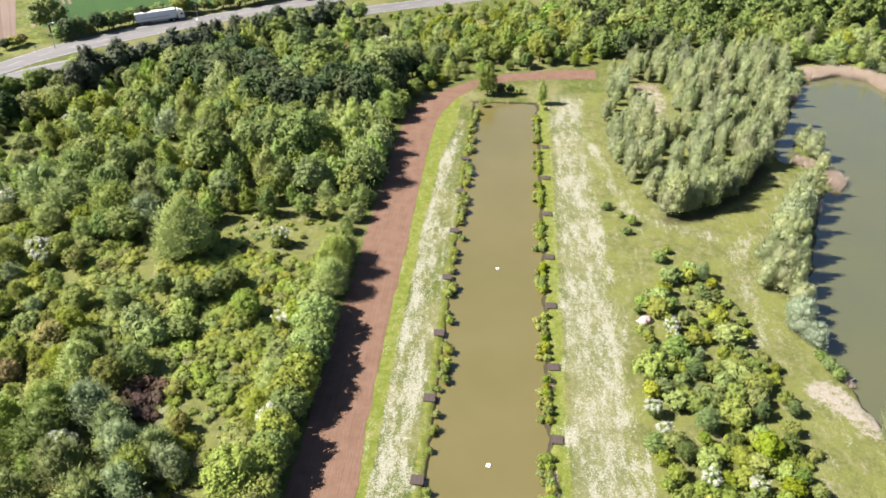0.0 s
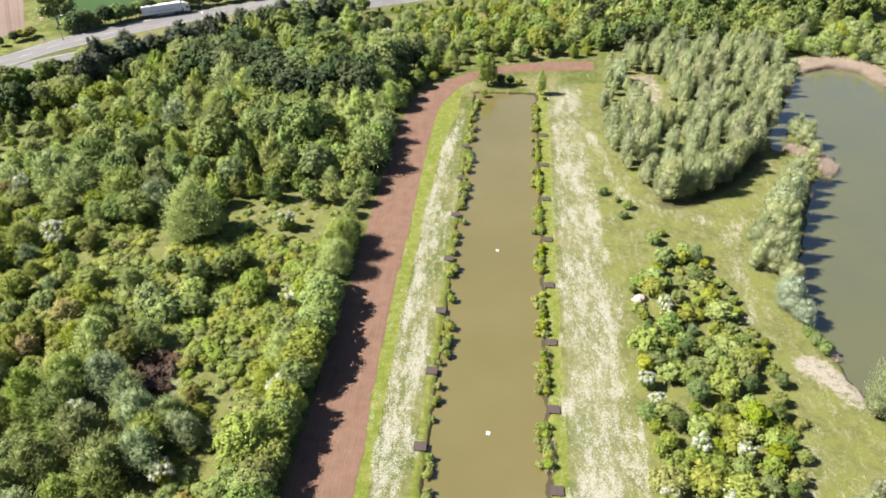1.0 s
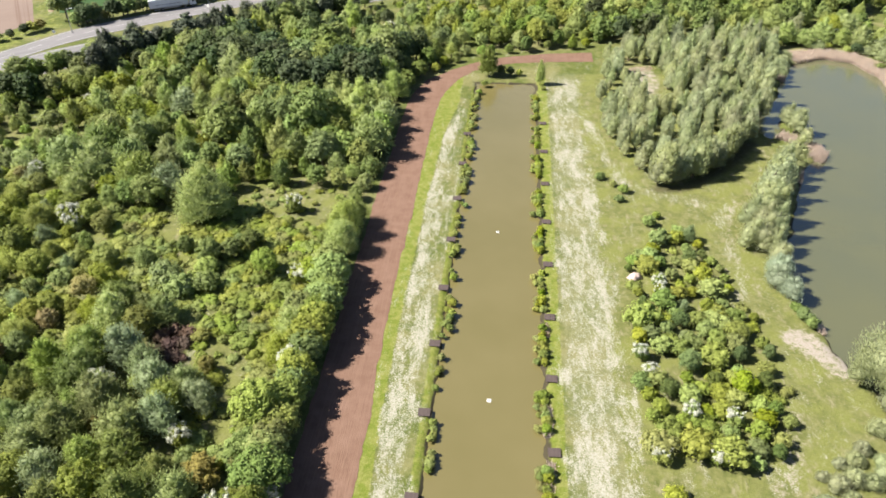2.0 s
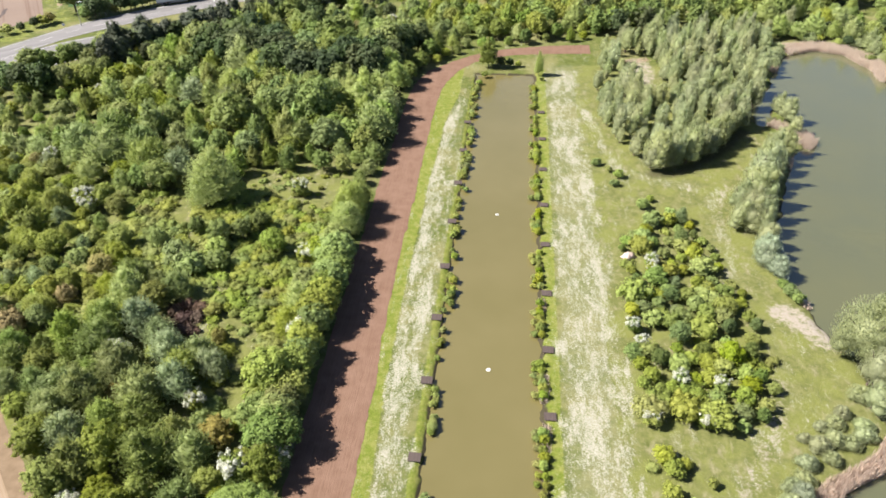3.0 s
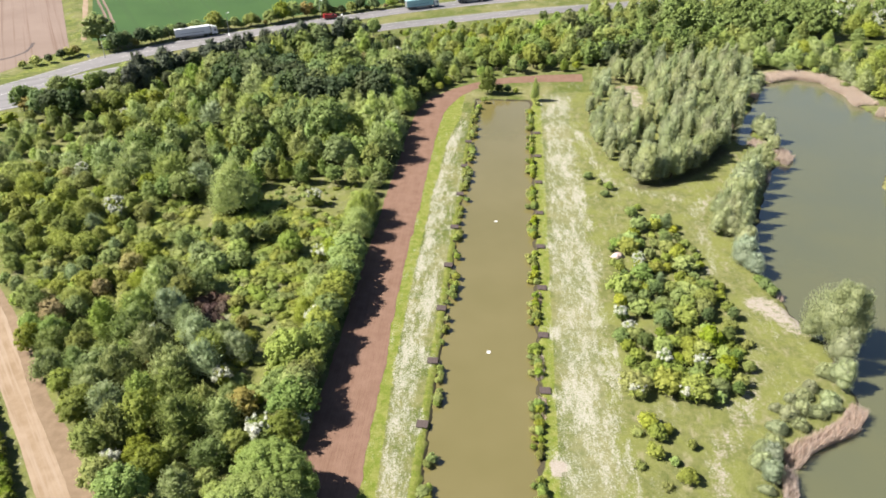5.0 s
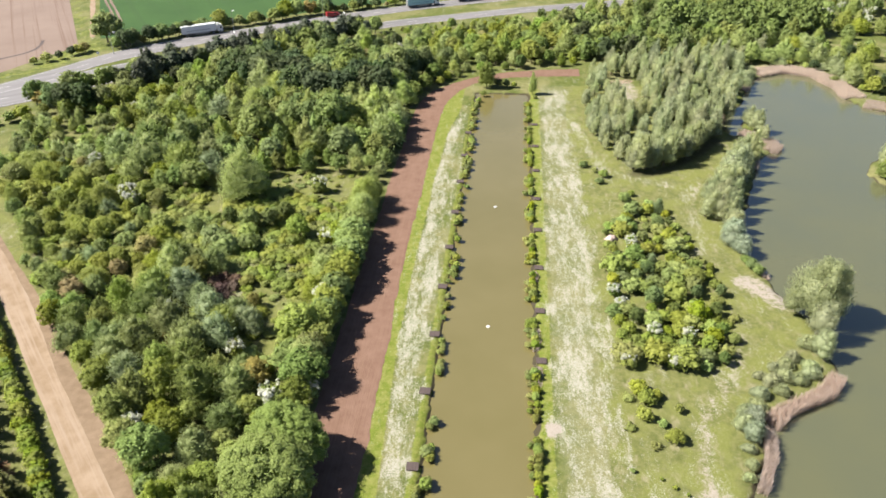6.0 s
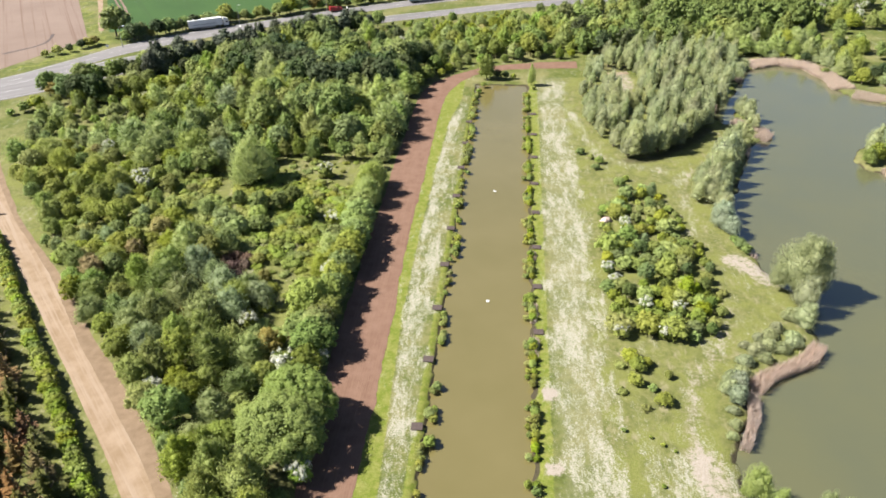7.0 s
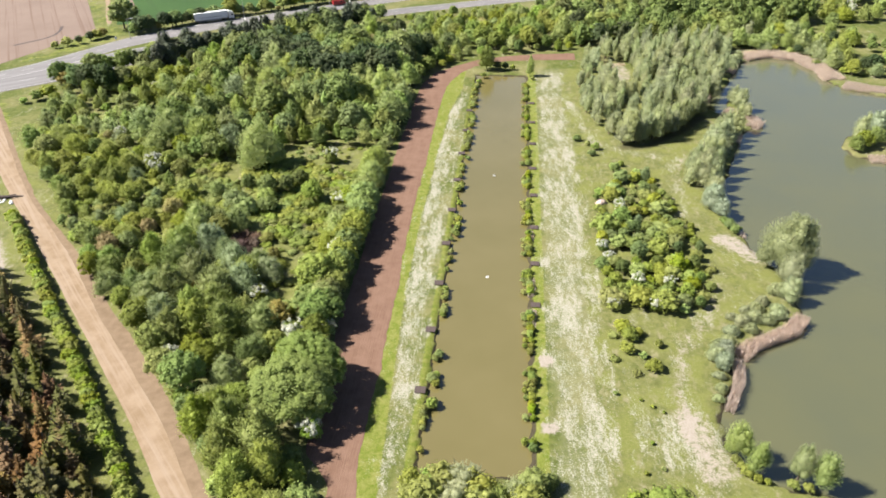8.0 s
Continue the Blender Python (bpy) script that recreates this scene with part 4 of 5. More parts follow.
stand(W, "ash_tree", (-57.2, 39.0, 1.0), (-33.2, 60.0, 1.25), (-29.8, 58.5, 0.9), (-48.6, 30.4, 1.25), (-53.3, 33.6, 0.8), (-43.0, 95.6, 0.9), (-31.0, 97.0, 1.0), (-33.6, 53.8, 0.9), (-38.0, 27.0, 0.8))
stand(W, "aspen_tree", (-31.8, 17.4, 1.45), (-29.0, 13.0, 1.2), (-42.0, 21.8, 1.2), (-36.8, 20.8, 1.35), (-39.6, 24.6, 1.0), (-36.2, 15.4, 1.2), (-33.0, 11.0, 1.2))
stand(W, "oak_tree", (-54.8, 98.5, 0.72), (-48.2, 103.2, 0.62), (-51.0, 100.5, 0.6), (-60.5, 101.0, 0.5))
stand(W, "rust_bush", (-73.3, 86.4, 1.2), (-80.4, 68.8, 1.35), (-33.0, 51.7, 0.95), (-38.3, 49.7, 1.15), (-75.0, 77.6, 1.0), (-45.0, 70.0, 0.8))
stand(W, "hawthorn_bush", (-31.5, 70.8, 1.15), (-36.3, 94.0, 0.9), (-33.3, 43.4, 1.2), (-28.2, 46.6, 0.8), (-25.2, 21.5, 1.05), (-43.6, 117.5, 1.0), (-88.0, 108.8, 1.15), (-85.6, 106.5, 0.9), (-105.8, 127.7, 0.9))
stand(W, "grey_shrub", (-34.8, 25.2, 1.3), (-27.0, 17.0, 1.2), (-54.0, 66.0, 1.2), (-50.5, 66.8, 1.0), (-60.0, 90.5, 2.2), (-56.8, 88.0, 1.9), (-52.5, 90.0, 1.7))
stand(W, "green_shrub", (-25.6, 13.2, 1.5), (-23.8, 10.0, 1.3), (-54.0, 95.0, 1.5))
stand(W, "dead_bramble", (-55.5, 77.0, 1.2), (-53.0, 75.0, 1.1), (-52.0, 72.5, 1.0), (-51.0, 75.5, 1.0), (-51.5, 78.5, 0.9), (-50.5, 72.0, 0.8), (-54.0, 79.0, 1.2))


def wood():
    def keep(x, y):
        return free(x, y) and not any(inside(np.array(x), np.array(y), c) for c in CLEARINGS)
    for x, y in scatter(WOOD, 4.0, 5, keep):
        r = random.Random(int(x * 91 + y * 57))
        low = bool(inside(np.array(x), np.array(y), SCRUB))
        grey = drift(x, y, 0.03) + 0.35 * drift(x + 50, y, 0.11)
        far = y > 165
        if low:
            if r.random() < 0.62:
                continue
            kind = r.choice(("green_shrub", "grey_shrub", "pale_shrub", "green_shrub", "pale_shrub", "shrub", "grey_shrub", "field_maple"))
            s = r.uniform(0.7, 1.25) if "shrub" in kind else r.uniform(0.4, 0.65)
        else:
            if grey > 0.12:
                kind = r.choice(("sallow_tree", "sallow_tree", "sallow_tree", "ash_tree"))
            elif grey < -0.16:
                kind = r.choice(("field_maple", "ash_tree", "ash_tree", "field_maple", "sallow_tree"))
            else:
                kind = r.choice(("ash_tree", "sallow_tree", "field_maple", "field_maple", "oak_tree" if far else "yellow_sallow"))
            if kind == "ash_tree" and r.random() < 0.5:
                kind = "aspen_tree"
            if kind == "sallow_tree" and r.random() < (0.4 if y > 115 else 0.2):
                kind = "silky_sallow"
            if inside(np.array(x), np.array(y), GREY):
                kind = r.choice(("sallow_tree", "sallow_tree", "sallow_tree", "aspen_tree"))
            if inside(np.array(x), np.array(y), GROVE):
                kind = r.choice(("ash_tree", "oak_tree", "aspen_tree", "sallow_tree", "oak_tree") if x < -41 else ("aspen_tree", "silky_sallow", "sallow_tree", "silky_sallow", "ash_tree"))
            if inside(np.array(x), np.array(y), FRESH):
                kind = r.choice(("ash_tree", "field_maple", "yellow_sallow", "field_maple", "grey_sallow", "yellow_sallow", "field_maple"))
            if inside(np.array(x), np.array(y), BELT):
                kind = r.choice(("dark_oak", "oak_tree", "dark_oak", "dark_oak"))
            elif y > 196 and -95 < x < -22 and r.random() < 0.4:
                kind = r.choice(("oak_tree", "dark_oak", "silky_sallow"))
            if r.random() < 0.02:
                kind = "rust_bush"
            elif r.random() < 0.005:
                kind = "hawthorn_bush"
            s = 0.95 * r.choice((r.uniform(0.62, 0.95), r.uniform(0.9, 1.3)))
            if far:
                s *= 1.05
            if x < -116 and away(np.array(x), np.array(y), ROAD_LOW_N) < 15:
                s *= 0.62
            if inside(np.array(x), np.array(y), BELT):
                s = 1.3 + 0.3 * r.random()
            if inside(np.array(x), np.array(y), FRESH):
                s *= 0.85
            if inside(np.array(x), np.array(y), GROVE):
                s *= 1.42 if y > 139 else 1.0
            if inside(np.array(x), np.array(y), GREY):
                s *= 1.12
            verge = float(away(np.array(x), np.array(y), ROAD_LOW_N))
            if x > -54 and verge < 24:
                s *= 0.5 if verge > 10 else 0.3
            if y > 172 and away(np.array(x), np.array(y), SOIL_L) < 6.5:
                s *= 0.6
            if math.hypot(x + 140, y - 145) < 28 or away(np.array(x), np.array(y), TRACK_R) < 4.5:
                s *= 0.8
        if in_any(x, y + 3.5, CLEARINGS[:3]) or in_any(x, y + 7, CLEARINGS[:3]):
            s *= 0.55
        plant(kind, x, y, s, "scrub woodland")


wood()
for x, y in scatter(SCRUB, 2.0, 77, lambda x, y: not any(inside(np.array(x), np.array(y), c) for c in CLEARINGS) or drift(x, y, 0.2) > 0.28):
    r = random.Random(int(x * 91 + y * 57))
    plant("bramble_bush" if r.random() < 0.85 else "pale_shrub", x, y, r.uniform(0.5, 1.0), "bramble scrub", wide=1.2)
for x, y in scatter(FRESH, 2.5, 41, lambda x, y: free(x, y) and inside(np.array(x), np.array(y), WOOD)):
    r = random.Random(int(x * 57 + y * 91))
    plant(r.choice(("pale_shrub", "green_shrub", "bramble_bush", "shrub", "bramble_bush")), x, y, r.uniform(0.7, 1.3), "woodland undergrowth", wide=1.15)
for y in np.arange(38.5, 116.5, 2.7):
    r = random.Random(int(y * 10))
    if not free(-29.8, y):
        continue
    low = 0.55 if abs(y - 41.5) < 2.4 else 1.0
    plant(r.choice(("ash_tree", "ash_tree", "ash_tree", "field_maple") if y < 62 else ("ash_tree", "ash_tree", "ash_tree")) if y < 92 else r.choice(("ash_tree", "sallow_tree")), -29.8 + r.uniform(-0.5, 0.5), y, low * r.uniform(0.95, 1.22), "wood edge")

for x, y in along([(a + 1.5, b + 1.2) for a, b in DUST_R[5:15]], 2.3):
    r = random.Random(int(x * 31 + y * 17))
    if r.random() < 0.78:
        plant(r.choice(("green_shrub", "grey_shrub", "hedge_bush", "shrub", "green_shrub")), x + r.uniform(-0.7, 0.9), y + r.uniform(-0.7, 0.9), r.uniform(0.7, 1.25), "track-side scrub")
for area in CLEARINGS[:3]:
    for x, y in scatter(area, 1.9, 31):
        r = random.Random(int(x * 31 + y * 17))
        if r.random() < 0.5:
            plant(r.choice(("bramble_bush", "bramble_bush", "pale_shrub")), x, y, r.uniform(0.25, 0.6), "bramble scrub", wide=1.2)

for x, y, s in ((-120.2, 194.3, 1.2), (-117.6, 206.0, 1.0), (-104.3, 218.0, 1.25), (-90.4, 210.9, 1.1), (-88.6, 227.6, 1.3), (-78.0, 239.0, 1.25), (-55.0, 243.9, 1.2), (-61.8, 246.0, 1.25),
                (-113.0, 198.0, 1.1), (-99.0, 210.0, 1.1), (-94.0, 219.0, 1.2), (-101.5, 216.0, 1.1), (-115.5, 200.5, 1.15), (-85.5, 229.0, 1.15), (-75.0, 241.5, 1.1), (-109.0, 205.0, 1.0)):
    plant("pine_tree", x, y, s * (0.85 if y > 215 else 1.05), "roadside pines")
for x, y, kind, s in ((-144.0, 168.0, "rust_bush", 1.3), (-138.5, 166.0, "oak_tree", 1.05), (-134.0, 165.0, "dark_oak", 1.2), (-128.5, 165.0, "dark_oak", 1.25), (-124.0, 168.0, "oak_tree", 1.0), (-121.5, 175.0, "ash_tree", 0.75), (-118.0, 172.0, "sallow_tree", 0.8), (-116.6, 181.1, "pine_tree", 1.20), (-113.7, 184.1, "pine_tree", 1.10), (-110.9, 193.8, "dark_oak", 0.75), (-107.3, 196.1, "oak_tree", 0.80), (-101.4, 208.0, "pine_tree", 1.15), (-98.4, 210.5, "pine_tree", 1.00)):
    plant(kind, x, y, s, "roadside trees")
for x, y, kind, s in ((-157.0, 236.5, "oak_tree", 1.55), (-146.5, 155.0, "hedge_bush", 1.3), (-144.0, 157.5, "hedge_bush", 1.6), (-149.5, 152.0, "green_shrub", 0.9), (-171.0, 208.5, "hedge_bush", 1.0),
                      (-168.1, 212.0, "hedge_bush", 1.3), (-165.0, 215.0, "dark_oak", 0.42), (-162.5, 219.5, "dark_oak", 0.5), (-161.0, 221.5, "hedge_bush", 1.5), (-160.0, 224.5, "rust_bush", 0.9),
                      (-120.0, 260.5, "field_maple", 1.4), (-96.5, 276.5, "field_maple", 1.6), (-92.5, 279.5, "ash_tree", 1.2), (-87.5, 283.5, "rust_bush", 1.6), (-82.0, 288.0, "oak_tree", 1.0)):
    plant(kind, x, y, s, "roadside trees", wide=1.1)
for line, low, high in (([(-149.5, 229.5), (-138, 242), (-125, 255)], 0.65, 1.05), ([(-124, 256), (-110, 265.5), (-98, 274)], 0.5, 0.8), ([(-86, 283), (-70, 293.5), (-50, 305.5)], 0.4, 0.75)):
    for x, y in along(line, 2.5):
        r = random.Random(int(x * 13 + y * 29))
        plant(r.choice(("oak_tree", "dark_oak", "oak_tree", "ash_tree", "rust_bush")), x + r.uniform(-0.8, 0.8), y + r.uniform(-0.8, 0.8), r.uniform(low, high), "roadside hedgerow", wide=1.15)
for dx, dy, gap in ((3.2, -3.6, 3.6), (6.6, -7.4, 4.2)):
    for x, y in along([(a + dx, b + dy) for a, b in ROAD_LOW_N[4:8]], gap):
        r = random.Random(int(x * 23 + y * 19))
        if -118 < x < -58:
            kind = r.choice(("pine_tree", "pine_tree", "pine_tree", "dark_oak", "oak_tree", "grey_sallow", "pine_tree"))
            size = r.uniform(0.95, 1.25) * (0.92 if kind == "pine_tree" else 1.0)
            plant(kind, x + r.uniform(-1.2, 1.2), y + r.uniform(-1.2, 1.2), size, "roadside trees")
for x, y in along([(-147.0, 169.5), (-138.0, 179.5), (-128.0, 191.5), (-117.5, 204.0)], 3.4):
    r = random.Random(int(x * 23 + y * 19))
    plant(r.choice(("oak_tree", "dark_oak", "ash_tree", "oak_tree")), x + r.uniform(-0.8, 0.8), y + r.uniform(-0.8, 0.8), r.uniform(0.75, 1.0), "roadside trees")

# ---- far woods beyond the canal, as one body of trees for each shade ----
FAR = [(28, 224), (46, 230), (75, 231), (88, 232), (104, 232), (118, 212), (126, 200), (175, 184), (225, 200), (240, 300), (215, 326), (120, 330), (10, 320), (8, 296)]
OPEN_FAR = [(122, 254), (146, 240), (185, 250), (205, 300), (168, 324), (130, 322)]


SHORE_WOOD = [(78, 218), (84, 236), (84, 246), (112, 244), (128, 236), (136, 214), (130, 190), (112, 195)]


def far_woods():
    packs = {}
    models = {}
    for kind in ("ash_tree", "silky_sallow", "oak_tree", "dark_oak", "sallow_tree", "pale_sallow", "aspen_tree"):
        for k in range(3):
            rng = np.random.RandomState(k + 900)
            models[kind, k] = crown_mesh(kind, rng, 2)
    for x, y in scatter(FAR, 4.9, 21):
        r = random.Random(int(x * 31 + y * 77))
        if inside(np.array(x), np.array(y), OPEN_FAR) and r.random() < 0.85:
            continue
        if inside(np.array(x), np.array(y), SHORE_WOOD):
            continue
        if min(away(np.array(x), np.array(y), ROAD_LOW_N), away(np.array(x), np.array(y), ROAD_UP_F)) < 9 or inside(np.array(x), np.array(y), ROAD_UP_F + ROAD_LOW_N[::-1]):
            continue
        kind = r.choice(("oak_tree", "ash_tree", "dark_oak", "aspen_tree", "silky_sallow", "dark_oak")) if x < 52 and y < 262 else r.choice(("aspen_tree", "sallow_tree", "ash_tree", "sallow_tree", "pale_sallow", "oak_tree"))
        low = x > 112 and y < 256 or x < 30 and away(np.array(x), np.array(y), ROAD_LOW_N) < 24
        s = r.uniform(0.95, 1.35) if y > 285 else r.uniform(0.85, 1.2)
        s *= 0.62 if low else (0.75 if kind == "pale_sallow" else 1.0)
        if 262 < y < 281 and 62 < x < 122:
            kind, s = "oak_tree", r.uniform(1.05, 1.45)
        v, f = models[kind, r.randrange(3)]
        a = r.uniform(0, 6.28)
        c, q = math.cos(a) * s, math.sin(a) * s
        w = np.stack([v[:, 0] * c - v[:, 1] * q + x, v[:, 0] * q + v[:, 1] * c + y, v[:, 2] * s * r.uniform(0.9, 1.15) + GZ], 1)
        packs.setdefault((kind, r.randrange(3)), []).append((w, f))
    for (kind, _), items in packs.items():
        V, F, n = [], [], 0
        for v, f in items:
            V.append(v)
            F += [tuple(i + n for i in q) for q in f]
            n += len(v)
        ob = new("far_woodland", mesh_of("far_woodland", np.concatenate(V), F, LEAF[KINDS[kind][7]], True))
        tagged(ob, "dense mixed woodland in fresh spring leaf beyond the canal", "woodland", kind="stuff")


far_woods()
F = "far shore trees"
stand(F, "silky_sallow", (86.5, 229.0, 1.25), (91.5, 227.5, 1.1), (98.0, 230.5, 1.3), (103.5, 227.5, 1.1), (109.0, 226.5, 1.35), (95.7, 246.0, 1.4), (85.2, 241.6, 1.4), (109.3, 240.0, 1.4), (115.5, 213.5, 1.2), (113.0, 206.0, 1.1))
stand(F, "yellow_sallow", (115.5, 228.0, 1.3), (120.5, 221.0, 1.25), (102.5, 238.0, 1.3), (128.4, 234.0, 1.2), (133.1, 272.5, 1.5), (119.5, 212.5, 1.0), (138.0, 268.5, 1.3))
stand(F, "willow_tree", (79.5, 221.5, 0.8), (81.5, 226.0, 0.9), (77.0, 229.0, 0.9), (90.5, 236.5, 1.0), (111.0, 219.5, 0.9), (110.5, 214.0, 0.8))
stand(F, "dark_oak", (103.0, 232.5, 0.6), (106.0, 222.0, 0.5), (122.5, 204.5, 0.7), (126.5, 206.0, 0.8), (123.5, 238.0, 0.6))
for x, y in scatter([(86, 225.5), (101, 226.5), (109.5, 217), (108, 209), (113, 201), (122, 197), (129, 201), (120, 216), (112, 228), (100, 234), (86, 233)], 3.4, 17, free):
    r = random.Random(int(x * 31 + y * 77))
    plant(r.choice(("willow_scrub", "grey_shrub", "pale_shrub", "green_shrub", "grey_sallow")), x, y, r.uniform(0.7, 1.1), F, wide=1.15)
stand(F, "field_maple", (117.1, 199.5, 1.0), (131.0, 196.0, 0.9))
stand(F, "ash_tree", (131.0, 205.0, 1.0), (137.0, 199.0, 0.9), (134.5, 213.0, 1.0))
for x, y, s in ((132.7, 290.5, 1.2), (143, 300.6, 1.2), (149, 291.6, 1.1), (159, 306.6, 1.3), (143.3, 276, 1.1), (141.8, 310.4, 1.3), (136, 297, 1.0), (150, 303, 1.1), (154, 297, 1.0), (147, 284, 0.9), (138, 284, 0.8), (165, 300, 1.2), (162, 290, 1.0)):
    plant("hawthorn_bush", x, y, s, "blossoming thicket")

# ---- willows between canal and lake ----
WILLOWS = [(24.5, 180), (24.5, 156), (28, 147), (33, 135.5), (38.5, 135.5), (50, 147), (58.5, 160), (66, 174), (68, 186), (76, 200), (80, 222), (72, 228), (46, 226), (29, 214)]


def willows():
    def keep(x, y):
        return not (32.5 + max(0, 190 - y) * 0.1 < x < 43.5 and 170 < y < 208) and math.hypot(x - 38.5, y - 165) > 2.8
    for x, y in scatter(WILLOWS, 3.2, 8, keep):
        r = random.Random(int(x * 71 + y * 37))
        tall = 0.8 if x < 30 else (1.25 if float(away(np.array(x), np.array(y), WILLOWS[3:8])) < 5 else 1.0)
        plant("willow_tree", x, y, r.choice((r.uniform(0.55, 0.8), r.uniform(0.85, 1.2))) * tall, "willow copse", wide=r.uniform(0.72, 0.95))
    for x, y in along([(34.0, 136.5), (38.6, 136.5), (50.0, 147.5), (58.0, 159.5)], 3.3):
        r = random.Random(int(x * 71 + y * 37))
        plant("willow_tree", x + r.uniform(-0.5, 0.5), y + r.uniform(-0.5, 0.5), r.uniform(0.8, 1.1), "willow copse")


willows()
L = "lakeside willows"
stand(L, "willow_tree", (71.3, 164.5, 0.89), (70.6, 170, 0.73), (72, 158, 0.63), (57.6, 69.5, 1.05), (56.4, 64.5, 0.79), (98.6, 144, 0.89), (118, 140, 0.95))
for x, y, kind, size, wide in ((37.9, 24.0, "silky_sallow", 1.12, 0.62), (39.8, 21.5, "silky_sallow", 1.0, 0.66), (45.2, 20.0, "willow_tree", 0.86, 0.80), (48.1, 19.3, "silky_sallow", 1.18, 0.62)):
    plant(kind, x, y, size, L, wide=wide)
for x, y, size in ((54.8, 122.5, 0.98), (52.8, 116, 0.92), (51.8, 111, 0.80), (55.8, 127.5, 0.98), (60.6, 136.5, 0.92), (65, 146.5, 1.03), (61.5, 142, 0.98), (58.6, 137, 1.03), (56.2, 131.5, 1.09), (53.8, 127, 1.03), (49.2, 119.5, 0.92), (47.2, 112.5, 0.80), (52.6, 121.5, 1.09), (50.6, 117, 0.98), (49.6, 112, 0.92), (51.5, 107, 0.80)):
    plant("willow_tree", x, y, size, L, wide=1.1)
stand(L, "willow_scrub", (53, 58.5, 0.71), (49.6, 60.6, 0.63), (51.5, 62.8, 0.63), (46.2, 56.4, 0.71), (55, 66.5, 0.87), (43.6, 53, 0.63), (42.2, 50, 0.71), (40.6, 49, 0.63), (39.4, 46, 0.71), (38.6, 38, 0.47), (37.6, 35.6, 0.39), (48.6, 57.6, 0.71))
stand(L, "silver_willow", (50.6, 103.5, 1.10), (49.6, 99.5, 1.21), (51.2, 97, 1.05), (41.2, 47, 0.73), (40, 43.6, 0.79), (104.5, 147.5, 1.58), (110, 144, 1.68), (39.8, 43.6, 0.53))
for x, y in along([(51.6, 103), (53.2, 112), (55.6, 121), (58.2, 129), (62.4, 137), (66.0, 145.5)], 3.0):
    plant("willow_scrub", x, y, 0.7, L)
stand(L, "willow_scrub", (77.5, 203, 1.1), (79.0, 207.5, 1.1), (81.0, 212, 1.1), (82.5, 216, 1.0))
stand(L, "grey_shrub", (52.2, 91.2, 0.95))
stand(L, "willow_scrub", (53.6, 60.5, 0.61), (50.6, 57, 0.64), (47.6, 60, 0.49), (47.2, 54, 0.55), (44.6, 57.5, 0.49), (38.9, 41, 0.44))
stand(L, "green_shrub", (51.4, 93.5, 0.73), (52.9, 89.2, 0.79))
stand(L, "pale_shrub", (36.9, 25.0, 0.55), (37.3, 22.6, 0.6), (38.4, 20.6, 0.65), (39.6, 19.4, 0.6), (44.2, 18.6, 0.6), (46.2, 18.2, 0.6))
stand(L, "shrub", (37.9, 21.6, 0.5), (40.8, 19.0, 0.45))
stand(L, "weeping_willow", (58.6, 76, 1.26))
stand(L, "sallow_tree", (95.4, 136.2, 0.79), (101.5, 140.5, 0.95))
stand(L, "field_maple", (98, 138.5, 0.95))

# ---- thicket in the meadow ----
THICKET = [(23.6, 104), (29, 112), (35, 116), (39, 112), (41.5, 102), (44, 87), (44.4, 72), (41.5, 61), (34, 57), (24.5, 58), (22.6, 66), (22.5, 80), (24.5, 92)]


def thicket():
    spots = ((28.9, 67.3), (31.2, 59.0), (23.2, 79.0), (28.4, 95.5), (23.4, 58.5), (28.6, 98.0), (24.8, 100.4), (35.0, 66.0), (24.2, 75.0))
    stand("meadow thicket", "pale_shrub", (24.4, 87.6, 1.9), (23.4, 60.0, 1.6), (28.4, 60.6, 1.8), (34.5, 79.0, 1.6))
    stand("meadow thicket", "green_shrub", (32.9, 59.3, 1.7), (30.5, 112.0, 1.5), (37.5, 96.0, 1.5))
    stand("meadow thicket", "shrub", (27.0, 102.6, 1.5), (39.4, 85.5, 1.5), (33.5, 88.0, 1.3))
    stand("meadow thicket", "oak_tree", (26.4, 71.0, 0.42), (41.0, 74.0, 0.42), (35.5, 106.0, 0.4), (41.2, 68.5, 0.36))
    stand("meadow thicket", "grey_sallow", (36.6, 113.6, 0.75), (32.0, 92.0, 0.5), (30.8, 84.0, 0.45))
    for x, y in scatter(THICKET, 2.25, 12, free):
        r = random.Random(int(x * 53 + y * 29))
        if min(math.hypot(x - a, y - b) for a, b in spots) < 1.8:
            continue
        if drift(x, y, 0.12) < -0.42:
            continue
        edge = float(away(np.array(x), np.array(y), THICKET, True)) < 2.0
        kind = r.choice(("shrub", "green_shrub", "grey_shrub", "green_shrub", "bramble_bush", "green_shrub", "pale_shrub", "rust_bush" if r.random() < 0.1 else "green_shrub", "oak_tree", "hedge_bush", "bramble_bush", "oak_tree"))
        s = r.uniform(0.7, 1.05) if edge else r.choice((r.uniform(0.75, 1.1), r.uniform(1.0, 1.55)))
        if kind == "rust_bush":
            s *= 0.6
        if kind == "oak_tree":
            s *= 0.36
        if y > 96:
            s *= 0.8
        plant(kind, x, y, s, "meadow thicket")
    for x, y in spots:
        if y == 100.4:
            continue
        plant("hawthorn_bush", x, y, 0.68, "meadow thicket")


